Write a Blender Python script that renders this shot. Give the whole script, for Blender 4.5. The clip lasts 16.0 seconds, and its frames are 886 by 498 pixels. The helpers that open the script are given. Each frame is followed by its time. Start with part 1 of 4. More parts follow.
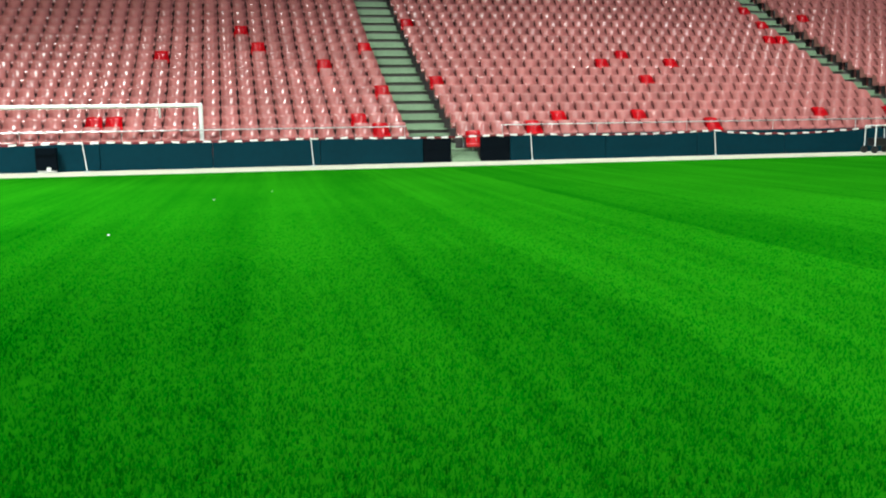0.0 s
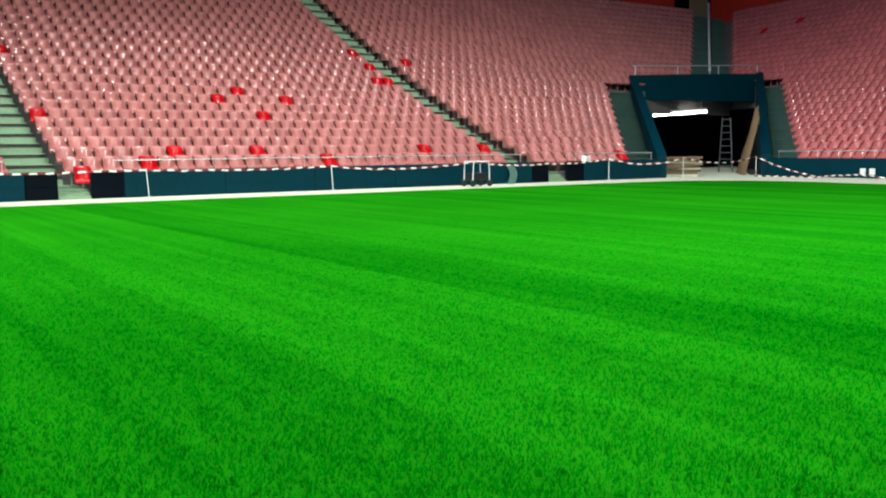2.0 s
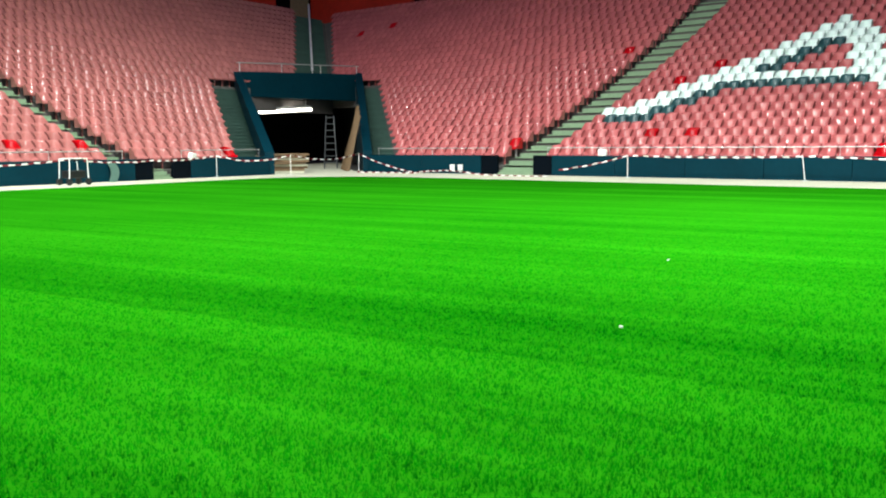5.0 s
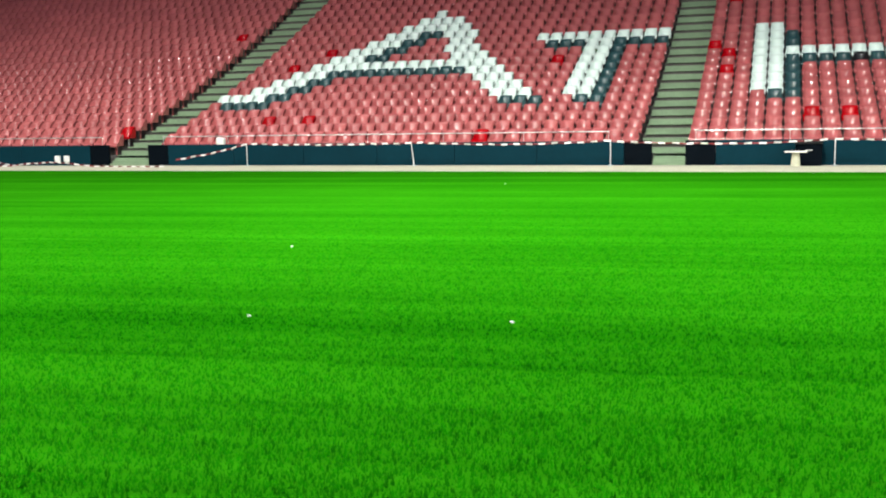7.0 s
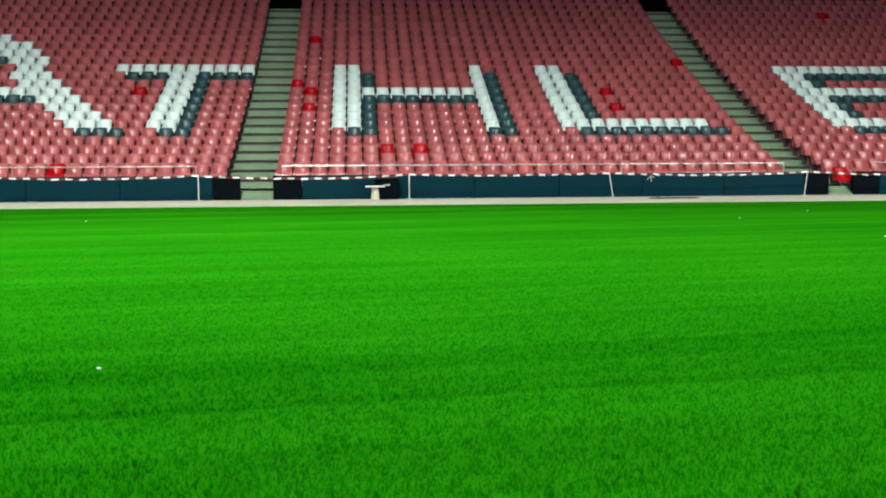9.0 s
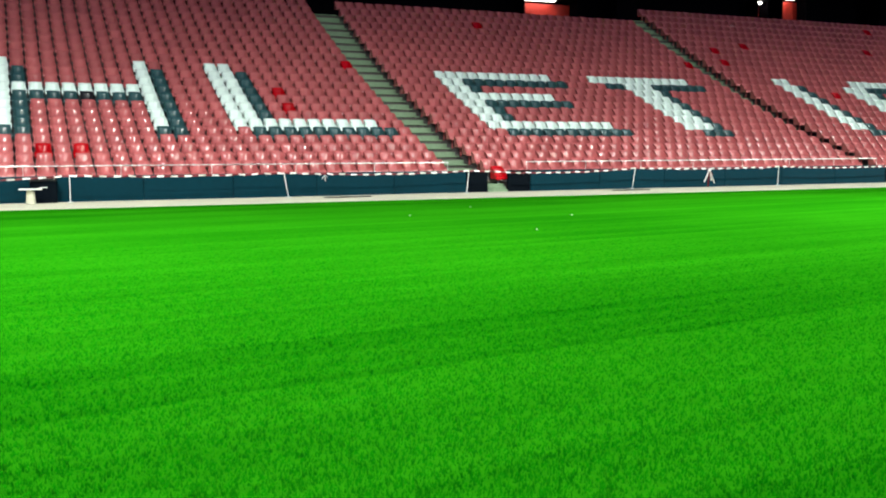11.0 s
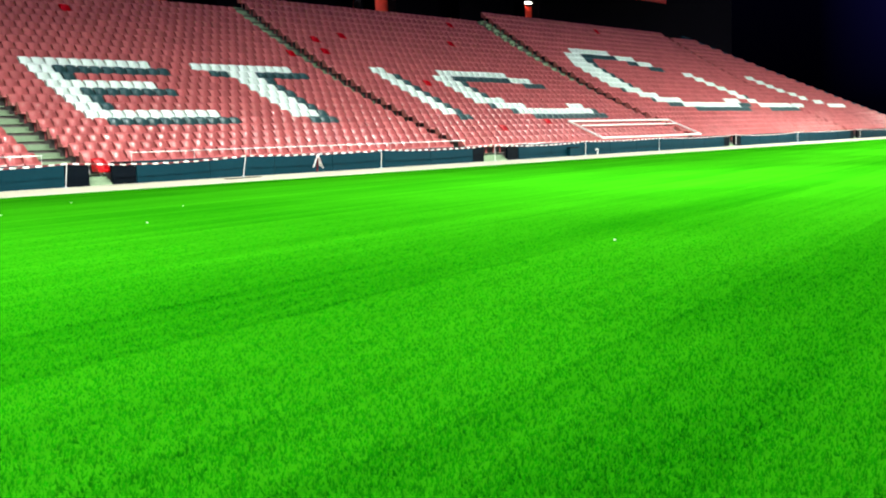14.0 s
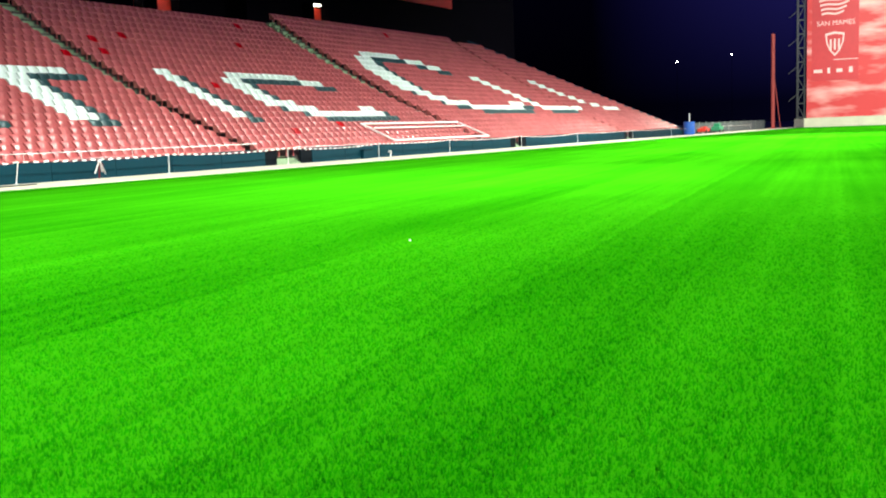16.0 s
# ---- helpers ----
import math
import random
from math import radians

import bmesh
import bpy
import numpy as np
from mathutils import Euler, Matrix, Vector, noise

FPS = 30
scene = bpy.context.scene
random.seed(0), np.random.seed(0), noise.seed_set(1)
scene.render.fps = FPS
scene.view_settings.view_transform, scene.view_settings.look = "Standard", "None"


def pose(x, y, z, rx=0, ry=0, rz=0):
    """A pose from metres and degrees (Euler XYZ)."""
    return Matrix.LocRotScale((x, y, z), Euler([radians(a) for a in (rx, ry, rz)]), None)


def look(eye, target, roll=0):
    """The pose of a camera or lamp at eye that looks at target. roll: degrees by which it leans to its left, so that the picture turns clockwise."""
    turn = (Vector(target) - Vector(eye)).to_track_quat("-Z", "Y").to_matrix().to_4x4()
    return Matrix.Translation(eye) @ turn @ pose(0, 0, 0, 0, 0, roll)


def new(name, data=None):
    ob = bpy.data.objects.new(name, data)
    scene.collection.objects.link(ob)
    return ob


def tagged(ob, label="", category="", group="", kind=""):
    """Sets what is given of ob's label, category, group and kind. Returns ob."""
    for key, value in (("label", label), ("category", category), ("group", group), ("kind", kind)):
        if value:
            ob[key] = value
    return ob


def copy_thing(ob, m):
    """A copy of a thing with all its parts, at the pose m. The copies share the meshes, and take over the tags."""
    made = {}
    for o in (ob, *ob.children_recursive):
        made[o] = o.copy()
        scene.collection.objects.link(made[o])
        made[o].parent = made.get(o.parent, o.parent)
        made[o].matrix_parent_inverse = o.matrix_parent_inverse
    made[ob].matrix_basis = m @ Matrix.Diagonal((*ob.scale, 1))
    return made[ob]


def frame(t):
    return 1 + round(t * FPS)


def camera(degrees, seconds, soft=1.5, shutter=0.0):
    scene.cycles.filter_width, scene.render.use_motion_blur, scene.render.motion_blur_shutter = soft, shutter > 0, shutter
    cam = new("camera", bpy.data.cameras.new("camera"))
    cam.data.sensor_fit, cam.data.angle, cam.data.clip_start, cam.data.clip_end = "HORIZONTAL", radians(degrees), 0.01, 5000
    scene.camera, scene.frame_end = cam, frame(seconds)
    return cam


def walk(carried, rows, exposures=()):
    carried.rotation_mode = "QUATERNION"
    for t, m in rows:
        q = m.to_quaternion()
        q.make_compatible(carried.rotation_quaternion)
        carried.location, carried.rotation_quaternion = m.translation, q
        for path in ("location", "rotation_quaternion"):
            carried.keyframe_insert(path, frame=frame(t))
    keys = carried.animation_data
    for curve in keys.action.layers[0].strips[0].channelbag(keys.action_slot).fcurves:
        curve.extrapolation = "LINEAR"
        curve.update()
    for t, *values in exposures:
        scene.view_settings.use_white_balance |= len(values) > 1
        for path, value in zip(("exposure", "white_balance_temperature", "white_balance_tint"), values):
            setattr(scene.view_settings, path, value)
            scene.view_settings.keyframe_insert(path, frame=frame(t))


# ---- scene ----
cam = camera(49.92, 16.0, soft=2.0)
EYE = (0.0, 0.0, 1.216)
TURNS = [
    (0.0, 82.31, 0.91, 87.46),
    (0.5, 82.66, 0.95, 82.62),
    (1.0, 83.61, 0.99, 76.64),
    (1.5, 83.91, 0.98, 70.25),
    (2.0, 84.13, 0.63, 64.97),
    (2.5, 84.10, 0.48, 60.33),
    (3.0, 83.98, 0.52, 57.06),
    (5.5, 83.56, 0.53, 36.88),
    (6.0, 83.21, 0.66, 31.14),
    (6.5, 82.74, 0.44, 24.28),
    (7.0, 82.80, 0.79, 19.26),
    (7.5, 83.49, 0.86, 13.99),
    (8.0, 83.78, 0.63, 8.20),
    (8.5, 84.34, 0.21, 1.22),
    (9.0, 84.66, 0.32, -5.05),
    (11.5, 84.47, 0.90, -28.79),
    (12.0, 84.30, 1.60, -33.02),
    (12.5, 83.84, 1.67, -36.18),
    (13.0, 83.75, 1.65, -39.37),
    (13.5, 83.36, 1.47, -43.41),
    (14.0, 83.34, 1.85, -47.48),
    (14.5, 83.54, 1.17, -51.66),
    (15.0, 83.27, 1.63, -55.17),
    (15.5, 83.28, 2.02, -57.92),
    (16.0, 83.06, 2.22, -59.81),
]
EXPOSURES = [(0.0, -0.3, 6200, 6), (1.5, -0.2, 6150, 5), (3.0, 0.42, 6100, 4), (5.5, 0.36, 6500, 9), (7.0, 0.08, 6700, 12),
             (9.0, -0.28, 6500, 9), (11.5, 0.36, 6500, 8), (12.5, 0.62, 6500, 8), (14.0, 0.76, 6700, 8), (16.0, 0.92, 6900, 8)]
walk(cam, [(t, pose(*EYE, a, b, c)) for t, a, b, c in TURNS], EXPOSURES)

# ---- night sky and floodlights ----
world = bpy.data.worlds.new("night")
scene.world = world
world.use_nodes = True
wn = world.node_tree.nodes
wtc, wsep, wramp = wn.new("ShaderNodeTexCoord"), wn.new("ShaderNodeSeparateXYZ"), wn.new("ShaderNodeValToRGB")
wramp.color_ramp.elements[0].position, wramp.color_ramp.elements[0].color = 0.02, (0.0004, 0.0004, 0.0030, 1)
wramp.color_ramp.elements[1].position, wramp.color_ramp.elements[1].color = 0.14, (0.0034, 0.0030, 0.0290, 1)
world.node_tree.links.new(wtc.outputs["Generated"], wsep.inputs[0])
world.node_tree.links.new(wsep.outputs["Z"], wramp.inputs[0])
world.node_tree.links.new(wramp.outputs[0], wn["Background"].inputs[0])
# the glow of the town lies beyond the open end
wtown = wn.new("ShaderNodeMapRange")
wtown.inputs["From Min"].default_value, wtown.inputs["From Max"].default_value = 0.36, -0.10
wtown.inputs["To Min"].default_value, wtown.inputs["To Max"].default_value = 0.05, 3.6
world.node_tree.links.new(wsep.outputs["Y"], wtown.inputs["Value"])
world.node_tree.links.new(wtown.outputs[0], wn["Background"].inputs[1])


def flood(x, y, z, tx, ty, watts, size=4.0, spread=150):
    d = bpy.data.lights.new("floodlight", "AREA")
    d.energy, d.shape, d.size, d.size_y, d.color = watts, "RECTANGLE", size, size * 0.5, (0.97, 1.0, 0.93)
    d.spread = radians(spread)
    ob = new("floodlight", d)
    ob.matrix_world = look((x, y, z), (tx, ty, 0))
    return ob


for fx, fy, fz, watts in ((-4, 14, 17, 8600), (22, 11, 15, 9000), (46, 10, 15, 9500), (72, 10, 17, 21000)):
    flood(fx, fy, fz, fx, fy + 0.1, watts, 5.0, 175)
flood(-26, 6, 17, -25.0, 6.4, 3700, 5.0, 175)
flood(-24, 17, 20, -36, 30, 3600, 4.0, 165)
flood(-15, -12, 15.0, -14.0, -12, 9800, 5.0, 175)
flood(112, 8, 26, 125, 12, 20000, 6.0, 170)

# ---- materials ----


def mat(name, colour, rough=0.6, metal=0.0, var=0.12, scale=3.0, bump=0.0, bscale=60.0, island=0.0, objvar=0.0, spec=0.5):
    """A surface of one base colour with mottling at two scales, fine relief and piece-to-piece variation."""
    m = bpy.data.materials.new(name)
    m.use_nodes = True
    nt = m.node_tree
    n, l = nt.nodes, nt.links
    b = n["Principled BSDF"]
    b.inputs["Roughness"].default_value, b.inputs["Metallic"].default_value = rough, metal
    b.inputs["Specular IOR Level"].default_value = spec
    tc = n.new("ShaderNodeTexCoord")
    geo = n.new("ShaderNodeNewGeometry")
    n1, n2 = n.new("ShaderNodeTexNoise"), n.new("ShaderNodeTexNoise")
    for k, s in ((n1, scale), (n2, scale * 9)):
        k.inputs["Scale"].default_value, k.inputs["Detail"].default_value = s, 4
        l.new(geo.outputs["Position"], k.inputs["Vector"])
    ad = n.new("ShaderNodeMath")
    ad.operation = "ADD"
    l.new(n1.outputs["Fac"], ad.inputs[0]), l.new(n2.outputs["Fac"], ad.inputs[1])
    mr = n.new("ShaderNodeMapRange")
    mr.inputs["From Min"].default_value, mr.inputs["From Max"].default_value = 0.6, 1.4
    mr.inputs["To Min"].default_value, mr.inputs["To Max"].default_value = 1 - var, 1 + var
    l.new(ad.outputs[0], mr.inputs["Value"])
    val = mr.outputs[0]
    for amount, src in ((island, geo.outputs["Random Per Island"]), (objvar, None)):
        if amount:
            if src is None:
                oi = n.new("ShaderNodeObjectInfo")
                src = oi.outputs["Random"]
            r2 = n.new("ShaderNodeMapRange")
            r2.inputs["To Min"].default_value, r2.inputs["To Max"].default_value = 1 - amount, 1 + amount
            l.new(src, r2.inputs["Value"])
            mm = n.new("ShaderNodeMath")
            mm.operation = "MULTIPLY"
            l.new(val, mm.inputs[0]), l.new(r2.outputs[0], mm.inputs[1])
            val = mm.outputs[0]
    vm = n.new("ShaderNodeVectorMath")
    vm.operation = "SCALE"
    vm.inputs[0].default_value = colour
    l.new(val, vm.inputs["Scale"])
    l.new(vm.outputs[0], b.inputs["Base Color"])
    if bump:
        nb = n.new("ShaderNodeTexNoise")
        nb.inputs["Scale"].default_value = bscale
        l.new(geo.outputs["Position"], nb.inputs["Vector"])
        bp = n.new("ShaderNodeBump")
        bp.inputs["Strength"].default_value, bp.inputs["Distance"].default_value = bump, 0.02
        l.new(nb.outputs["Fac"], bp.inputs["Height"])
        l.new(bp.outputs[0], b.inputs["Normal"])
    return m


def glow(name, colour, strength):
    m = bpy.data.materials.new(name)
    m.use_nodes = True
    b = m.node_tree.nodes["Principled BSDF"]
    b.inputs["Base Color"].default_value = (*colour, 1)
    b.inputs["Emission Color"].default_value, b.inputs["Emission Strength"].default_value = (*colour, 1), strength
    return m


PINK = mat("faded_red_plastic", (0.43, 0.112, 0.112), 0.2, spec=0.5, var=0.12, scale=0.35, island=0.10)
PINK1 = mat("faded_red_plastic_seat", (0.43, 0.112, 0.112), 0.2, spec=0.5, var=0.10, scale=0.35, objvar=0.10)
PALE = mat("bleached_red_plastic", (0.37, 0.130, 0.119), 0.2, spec=0.5, var=0.12, scale=0.35, island=0.10)
PALE1 = mat("bleached_red_plastic_seat", (0.37, 0.130, 0.119), 0.2, spec=0.5, var=0.12, scale=0.35, objvar=0.10)
RED = mat("bright_red_plastic", (0.42, 0.002, 0.006), 0.25, spec=0.3, var=0.08, objvar=0.1)
WHITE = mat("white_plastic", (0.72, 0.84, 0.79), 0.3, var=0.06, objvar=0.06)
GREY = mat("slate_grey_plastic", (0.026, 0.075, 0.080), 0.3, var=0.1, objvar=0.12)
WHITEB = mat("white_plastic_block", (0.72, 0.84, 0.79), 0.3, var=0.06, island=0.06)
GREYB = mat("slate_grey_plastic_block", (0.026, 0.075, 0.080), 0.3, var=0.1, island=0.12)
BLACK = mat("black_plastic", (0.012, 0.012, 0.014), 0.35)
CONCRETE = mat("terrace_concrete", (0.11, 0.10, 0.095), 0.85, var=0.2, scale=0.8, bump=0.3)
STEPMAT = mat("stair_concrete", (0.21, 0.31, 0.19), 0.8, var=0.16, scale=1.2, bump=0.3, objvar=0.06)
# stair colour darkened to stand for the dim light around the tunnel
STEPDIM = mat("shaded_stair_green", (0.055, 0.115, 0.092), 0.8, var=0.18, scale=1.2, bump=0.3, objvar=0.06)
WALLBLUE = mat("navy_painted_wall", (0.0010, 0.026, 0.040), 0.55, var=0.15, scale=0.7, bump=0.08, spec=0.08)
NAVYBLACK = mat("black_painted_panel", (0.0008, 0.003, 0.006), 0.5, var=0.2, spec=0.06)
PAVE = mat("beige_concrete_strip", (0.50, 0.50, 0.38), 0.85, var=0.18, scale=0.7, bump=0.25)
STEEL = mat("galvanised_steel", (0.62, 0.63, 0.62), 0.4, 0.6, var=0.1)
WHITEPAINT = mat("white_paint", (0.8, 0.8, 0.78), 0.4, var=0.06)
# near-black, so that surfaces in floodlight still look unlit
DARK = mat("unlit_black", (0.0015, 0.0013, 0.003), 0.8, var=0.3, scale=0.3, spec=0.05)
# near-black: the tunnel's unlit depth is put into the colour
TUNNELDARK = mat("unlit_tunnel_black", (0.003, 0.003, 0.003), 0.9, var=0.3)
REDWALL = mat("red_painted_wall", (0.55, 0.03, 0.015), 0.5, var=0.2, scale=0.3)
TAPEW = mat("white_tape", (0.82, 0.8, 0.78), 0.4)
TAPER = mat("red_tape", (0.16, 0.010, 0.014), 0.4)
WOOD = mat("plywood", (0.16, 0.10, 0.05), 0.7, var=0.25, scale=4)
BLUEP = mat("blue_plastic", (0.01, 0.09, 0.42), 0.35)
LAMPW = glow("lamp_white", (1.0, 0.93, 0.82), 12.0)
# metal darkened in its colour, for ladder and scaffold standing in shade
SHADEMETAL = mat("shaded_metal", (0.08, 0.085, 0.09), 0.5, 0.7)
RUST = mat("red_oxide_steel", (0.30, 0.04, 0.035), 0.6, var=0.25)

# ---- building helpers ----


def link_mesh(name, bm, material, parent=None, label=""):
    me = bpy.data.meshes.new(name)
    bm.to_mesh(me)
    bm.free()
    me.materials.append(material)
    ob = new(name, me)
    ob.parent = parent
    if label:
        ob["label"] = label
    return ob


part = link_mesh


def raw_mesh(name, v, f, material, smooth=False):
    me = bpy.data.meshes.new(name)
    me.from_pydata([tuple(p) for p in v], [], [tuple(q) for q in f])
    me.materials.append(material)
    if smooth:
        me.polygons.foreach_set("use_smooth", [True] * len(me.polygons))
    return me


def add_box(bm, x0, x1, y0, y1, z0, z1, bevel=0.0):
    r = bmesh.ops.create_cube(bm, size=1, matrix=Matrix.Translation(((x0 + x1) / 2, (y0 + y1) / 2, (z0 + z1) / 2)) @ Matrix.Diagonal((x1 - x0, y1 - y0, z1 - z0, 1)))
    if bevel:
        es = {e for v in r["verts"] for e in v.link_edges}
        bmesh.ops.bevel(bm, geom=list(es), offset=bevel, segments=1, affect="EDGES")
    return r["verts"]


def box(name, dims, material, parent=None, label="", bevel=0.0):
    bm = bmesh.new()
    add_box(bm, *dims, bevel)
    return part(name, bm, material, parent, label)


def add_tube(bm, a, b, r, sides=8):
    a, b = Vector(a), Vector(b)
    d = b - a
    m = Matrix.Translation((a + b) / 2) @ d.to_track_quat("Z", "Y").to_matrix().to_4x4()
    bmesh.ops.create_cone(bm, cap_ends=True, segments=sides, radius1=r, radius2=r, depth=d.length, matrix=m)


def tube(name, a, b, r, material, parent=None, label="", sides=8):
    bm = bmesh.new()
    add_tube(bm, a, b, r, sides)
    return part(name, bm, material, parent, label)


def empty(name, m=None):
    ob = new(name)
    ob.empty_display_size = 0.2
    if m is not None:
        ob.matrix_world = m
    return ob


def extrude_poly(bm, pts, z0, z1):
    """A prism over the plan polygon pts between the heights z0 and z1 (numbers, or one for each point)."""
    n = len(pts)
    zs0 = [z0] * n if not isinstance(z0, (list, tuple)) else z0
    zs1 = [z1] * n if not isinstance(z1, (list, tuple)) else z1
    lo = [bm.verts.new((p[0], p[1], z)) for p, z in zip(pts, zs0)]
    hi = [bm.verts.new((p[0], p[1], z)) for p, z in zip(pts, zs1)]
    bm.faces.new(lo[::-1]), bm.faces.new(hi)
    for i in range(n):
        j = (i + 1) % n
        bm.faces.new((lo[i], lo[j], hi[j], hi[i]))
    bmesh.ops.recalc_face_normals(bm, faces=bm.faces[:])


# ---- plan ----
SIDE_D, END_D, END_TURN = 30.0, 27.23, 100.04
M_SIDE = pose(0, SIDE_D, 0)
ca, sa = math.cos(radians(END_TURN - 90)), math.sin(radians(END_TURN - 90))
M_END = pose(-ca * END_D, -sa * END_D, 0, 0, 0, END_TURN)
ROW0, ROWD, SEATW = 0.58, 0.76, 0.54
WALL_TOP, WALL_T = 0.77, 0.14
N_SIDE, N_END = 24, 28


def rake(u):
    return 0.715 + 0.368 * u + 0.00615 * u * u


def tread(k):
    return rake(ROW0 + ROWD * k + 0.62) - 0.80


# Where rows end at the corner: the tunnel's walls below, the mitre above.
def end_stop(u):
    return 30.16 + 0.872 * u if u < 10.2 else 35.29 + 1.1926 * u


def side_stop(u):
    return -31.4 - 1.108 * u if u < 10.9 else -32.96 - 1.1925 * u


def end_seat_stop(u):
    return 28.3 + 0.84 * u if u < 10.0 else 31.7 + 1.187 * u


def side_seat_stop(u):
    return -29.3 - 1.141 * u if u < 10.6 else -33.4 - 1.13 * u


S_AISLES = [(-24.0, -22.0), (-4.15, -2.65), (14.1, 15.55), (34.2, 35.0), (57.2, 57.8), (85.2, 85.8)]
E_AISLES = [(5.2, 6.65), (22.5, 23.8)]
SIDE_END = 104.0


def far_end(u):
    return SIDE_END + 0.6 - 0.042 * u * u



# ---- ground ----
GRASS = bpy.data.materials.new("lawn")
GRASS.use_nodes = True
gn, gl = GRASS.node_tree.nodes, GRASS.node_tree.links
gb = gn["Principled BSDF"]
gb.inputs["Roughness"].default_value = 0.75
gb.inputs["Specular IOR Level"].default_value = 0.0
ggeo = gn.new("ShaderNodeNewGeometry")


def gnoise(scale, detail=4, stretch=None):
    t = gn.new("ShaderNodeTexNoise")
    t.inputs["Scale"].default_value, t.inputs["Detail"].default_value = scale, detail
    if stretch:
        mp = gn.new("ShaderNodeMapping")
        mp.inputs["Scale"].default_value = stretch
        turn = gn.new("ShaderNodeMapping")
        turn.inputs["Rotation"].default_value = (0, 0, radians(-8))
        gl.new(ggeo.outputs["Position"], turn.inputs["Vector"])
        gl.new(turn.outputs[0], mp.inputs["Vector"])
        gl.new(mp.outputs[0], t.inputs["Vector"])
    else:
        gl.new(ggeo.outputs["Position"], t.inputs["Vector"])
    return t.outputs["Fac"]


def gmath(op, a, b):
    m = gn.new("ShaderNodeMath")
    m.operation = op
    for i, v in enumerate((a, b)):
        if isinstance(v, (int, float)):
            m.inputs[i].default_value = v
        else:
            gl.new(v, m.inputs[i])
    return m.outputs[0]


tone = gmath("ADD", gmath("ADD", gmath("MULTIPLY", gnoise(1.0, 4, (0.10, 1.5, 1)), 0.28), gmath("MULTIPLY", gnoise(1.0, 3, (0.05, 5.0, 1)), 0.20)), gmath("MULTIPLY", gnoise(0.25, 3), 0.25))
# strips of rolled-out turf, each with a tone of its own and a wavering edge
groll = gn.new("ShaderNodeMapping")
groll.inputs["Rotation"].default_value = (0, 0, radians(-8))
gl.new(ggeo.outputs["Position"], groll.inputs["Vector"])
grsep = gn.new("ShaderNodeSeparateXYZ")
gl.new(groll.outputs[0], grsep.inputs[0])
gacross = gmath("ADD", gmath("DIVIDE", grsep.outputs["Y"], 1.2), gmath("MULTIPLY", gnoise(1.3, 2), 0.22))
gwhite = gn.new("ShaderNodeTexWhiteNoise")
gwhite.noise_dimensions = "1D"
gl.new(gmath("FLOOR", gacross, 0), gwhite.inputs["W"])
tone = gmath("ADD", tone, gmath("MULTIPLY", gmath("SUBTRACT", gwhite.outputs["Value"], 0.5), 0.10))
tone = gmath("ADD", tone, gmath("MULTIPLY", gnoise(9.0, 5), 0.18))
tone = gmath("ADD", tone, gmath("MULTIPLY", gmath("SUBTRACT", ggeo.outputs["Random Per Island"], 0.5), 0.16))
ramp = gn.new("ShaderNodeValToRGB")
ramp.color_ramp.elements[0].position, ramp.color_ramp.elements[0].color = 0.26, (0.0014, 0.118, 0.0010, 1)
ramp.color_ramp.elements[1].position, ramp.color_ramp.elements[1].color = 0.80, (0.042, 0.370, 0.007, 1)
gl.new(tone, ramp.inputs[0])
gl.new(ramp.outputs[0], gb.inputs["Base Color"])
nbump = gn.new("ShaderNodeBump")
nbump.inputs["Strength"].default_value, nbump.inputs["Distance"].default_value = 0.4, 0.03
gl.new(gmath("ADD", gnoise(40.0, 4), gmath("MULTIPLY", gnoise(6.0, 3), 0.6)), nbump.inputs["Height"])
gl.new(nbump.outputs[0], gb.inputs["Normal"])
gtr, gmx = gn.new("ShaderNodeBsdfTranslucent"), gn.new("ShaderNodeMixShader")
gl.new(ramp.outputs[0], gtr.inputs["Color"])
gmx.inputs[0].default_value = 0.42
gl.new(gb.outputs[0], gmx.inputs[1]), gl.new(gtr.outputs[0], gmx.inputs[2])
gl.new(gmx.outputs[0], gn["Material Output"].inputs["Surface"])

SIDE_KERB, END_KERB = 25.9, 24.71
# The lawn reaches from the camera to the kerb on both sides; the ground sheet lies below it and reaches the horizon.
bm = bmesh.new()
bmesh.ops.create_grid(bm, x_segments=60, y_segments=60, size=900)
EARTH = mat("dark_earth", (0.05, 0.05, 0.045), 0.9, var=0.3, scale=0.2)
ground = tagged(link_mesh("ground", bm, EARTH), "dark bare ground under and around the stadium", "ground", kind="structure")
ground.location.z = -0.10


def end_point(a, u, z=0.0):
    return M_END @ Vector((a, u, z))


ck = M_END @ Vector((0, END_KERB - END_D, 0))
yc = SIDE_KERB
# corner of the lawn, rounded where the two kerbs meet
dirE = Vector((-sa, ca, 0))
corner = ck + dirE * ((yc - ck.y) / dirE.y)
arc = []
for i in range(9):
    s = i / 8
    p0, p2 = corner - dirE * 5.0, corner + Vector((5.0, 0, 0))
    arc.append(p0 * (1 - s) ** 2 + corner * 2 * s * (1 - s) + p2 * s * s)
lawn_pts = [(165, yc)] + [(p.x, p.y) for p in reversed(arc)] + [tuple((ck - dirE * 70)[:2]), (165, -70)]
bm = bmesh.new()
extrude_poly(bm, lawn_pts[::-1], -0.09, 0.0)
lawn = tagged(link_mesh("lawn", bm, GRASS), "freshly laid bright green mown turf of the pitch", "grass", kind="structure")

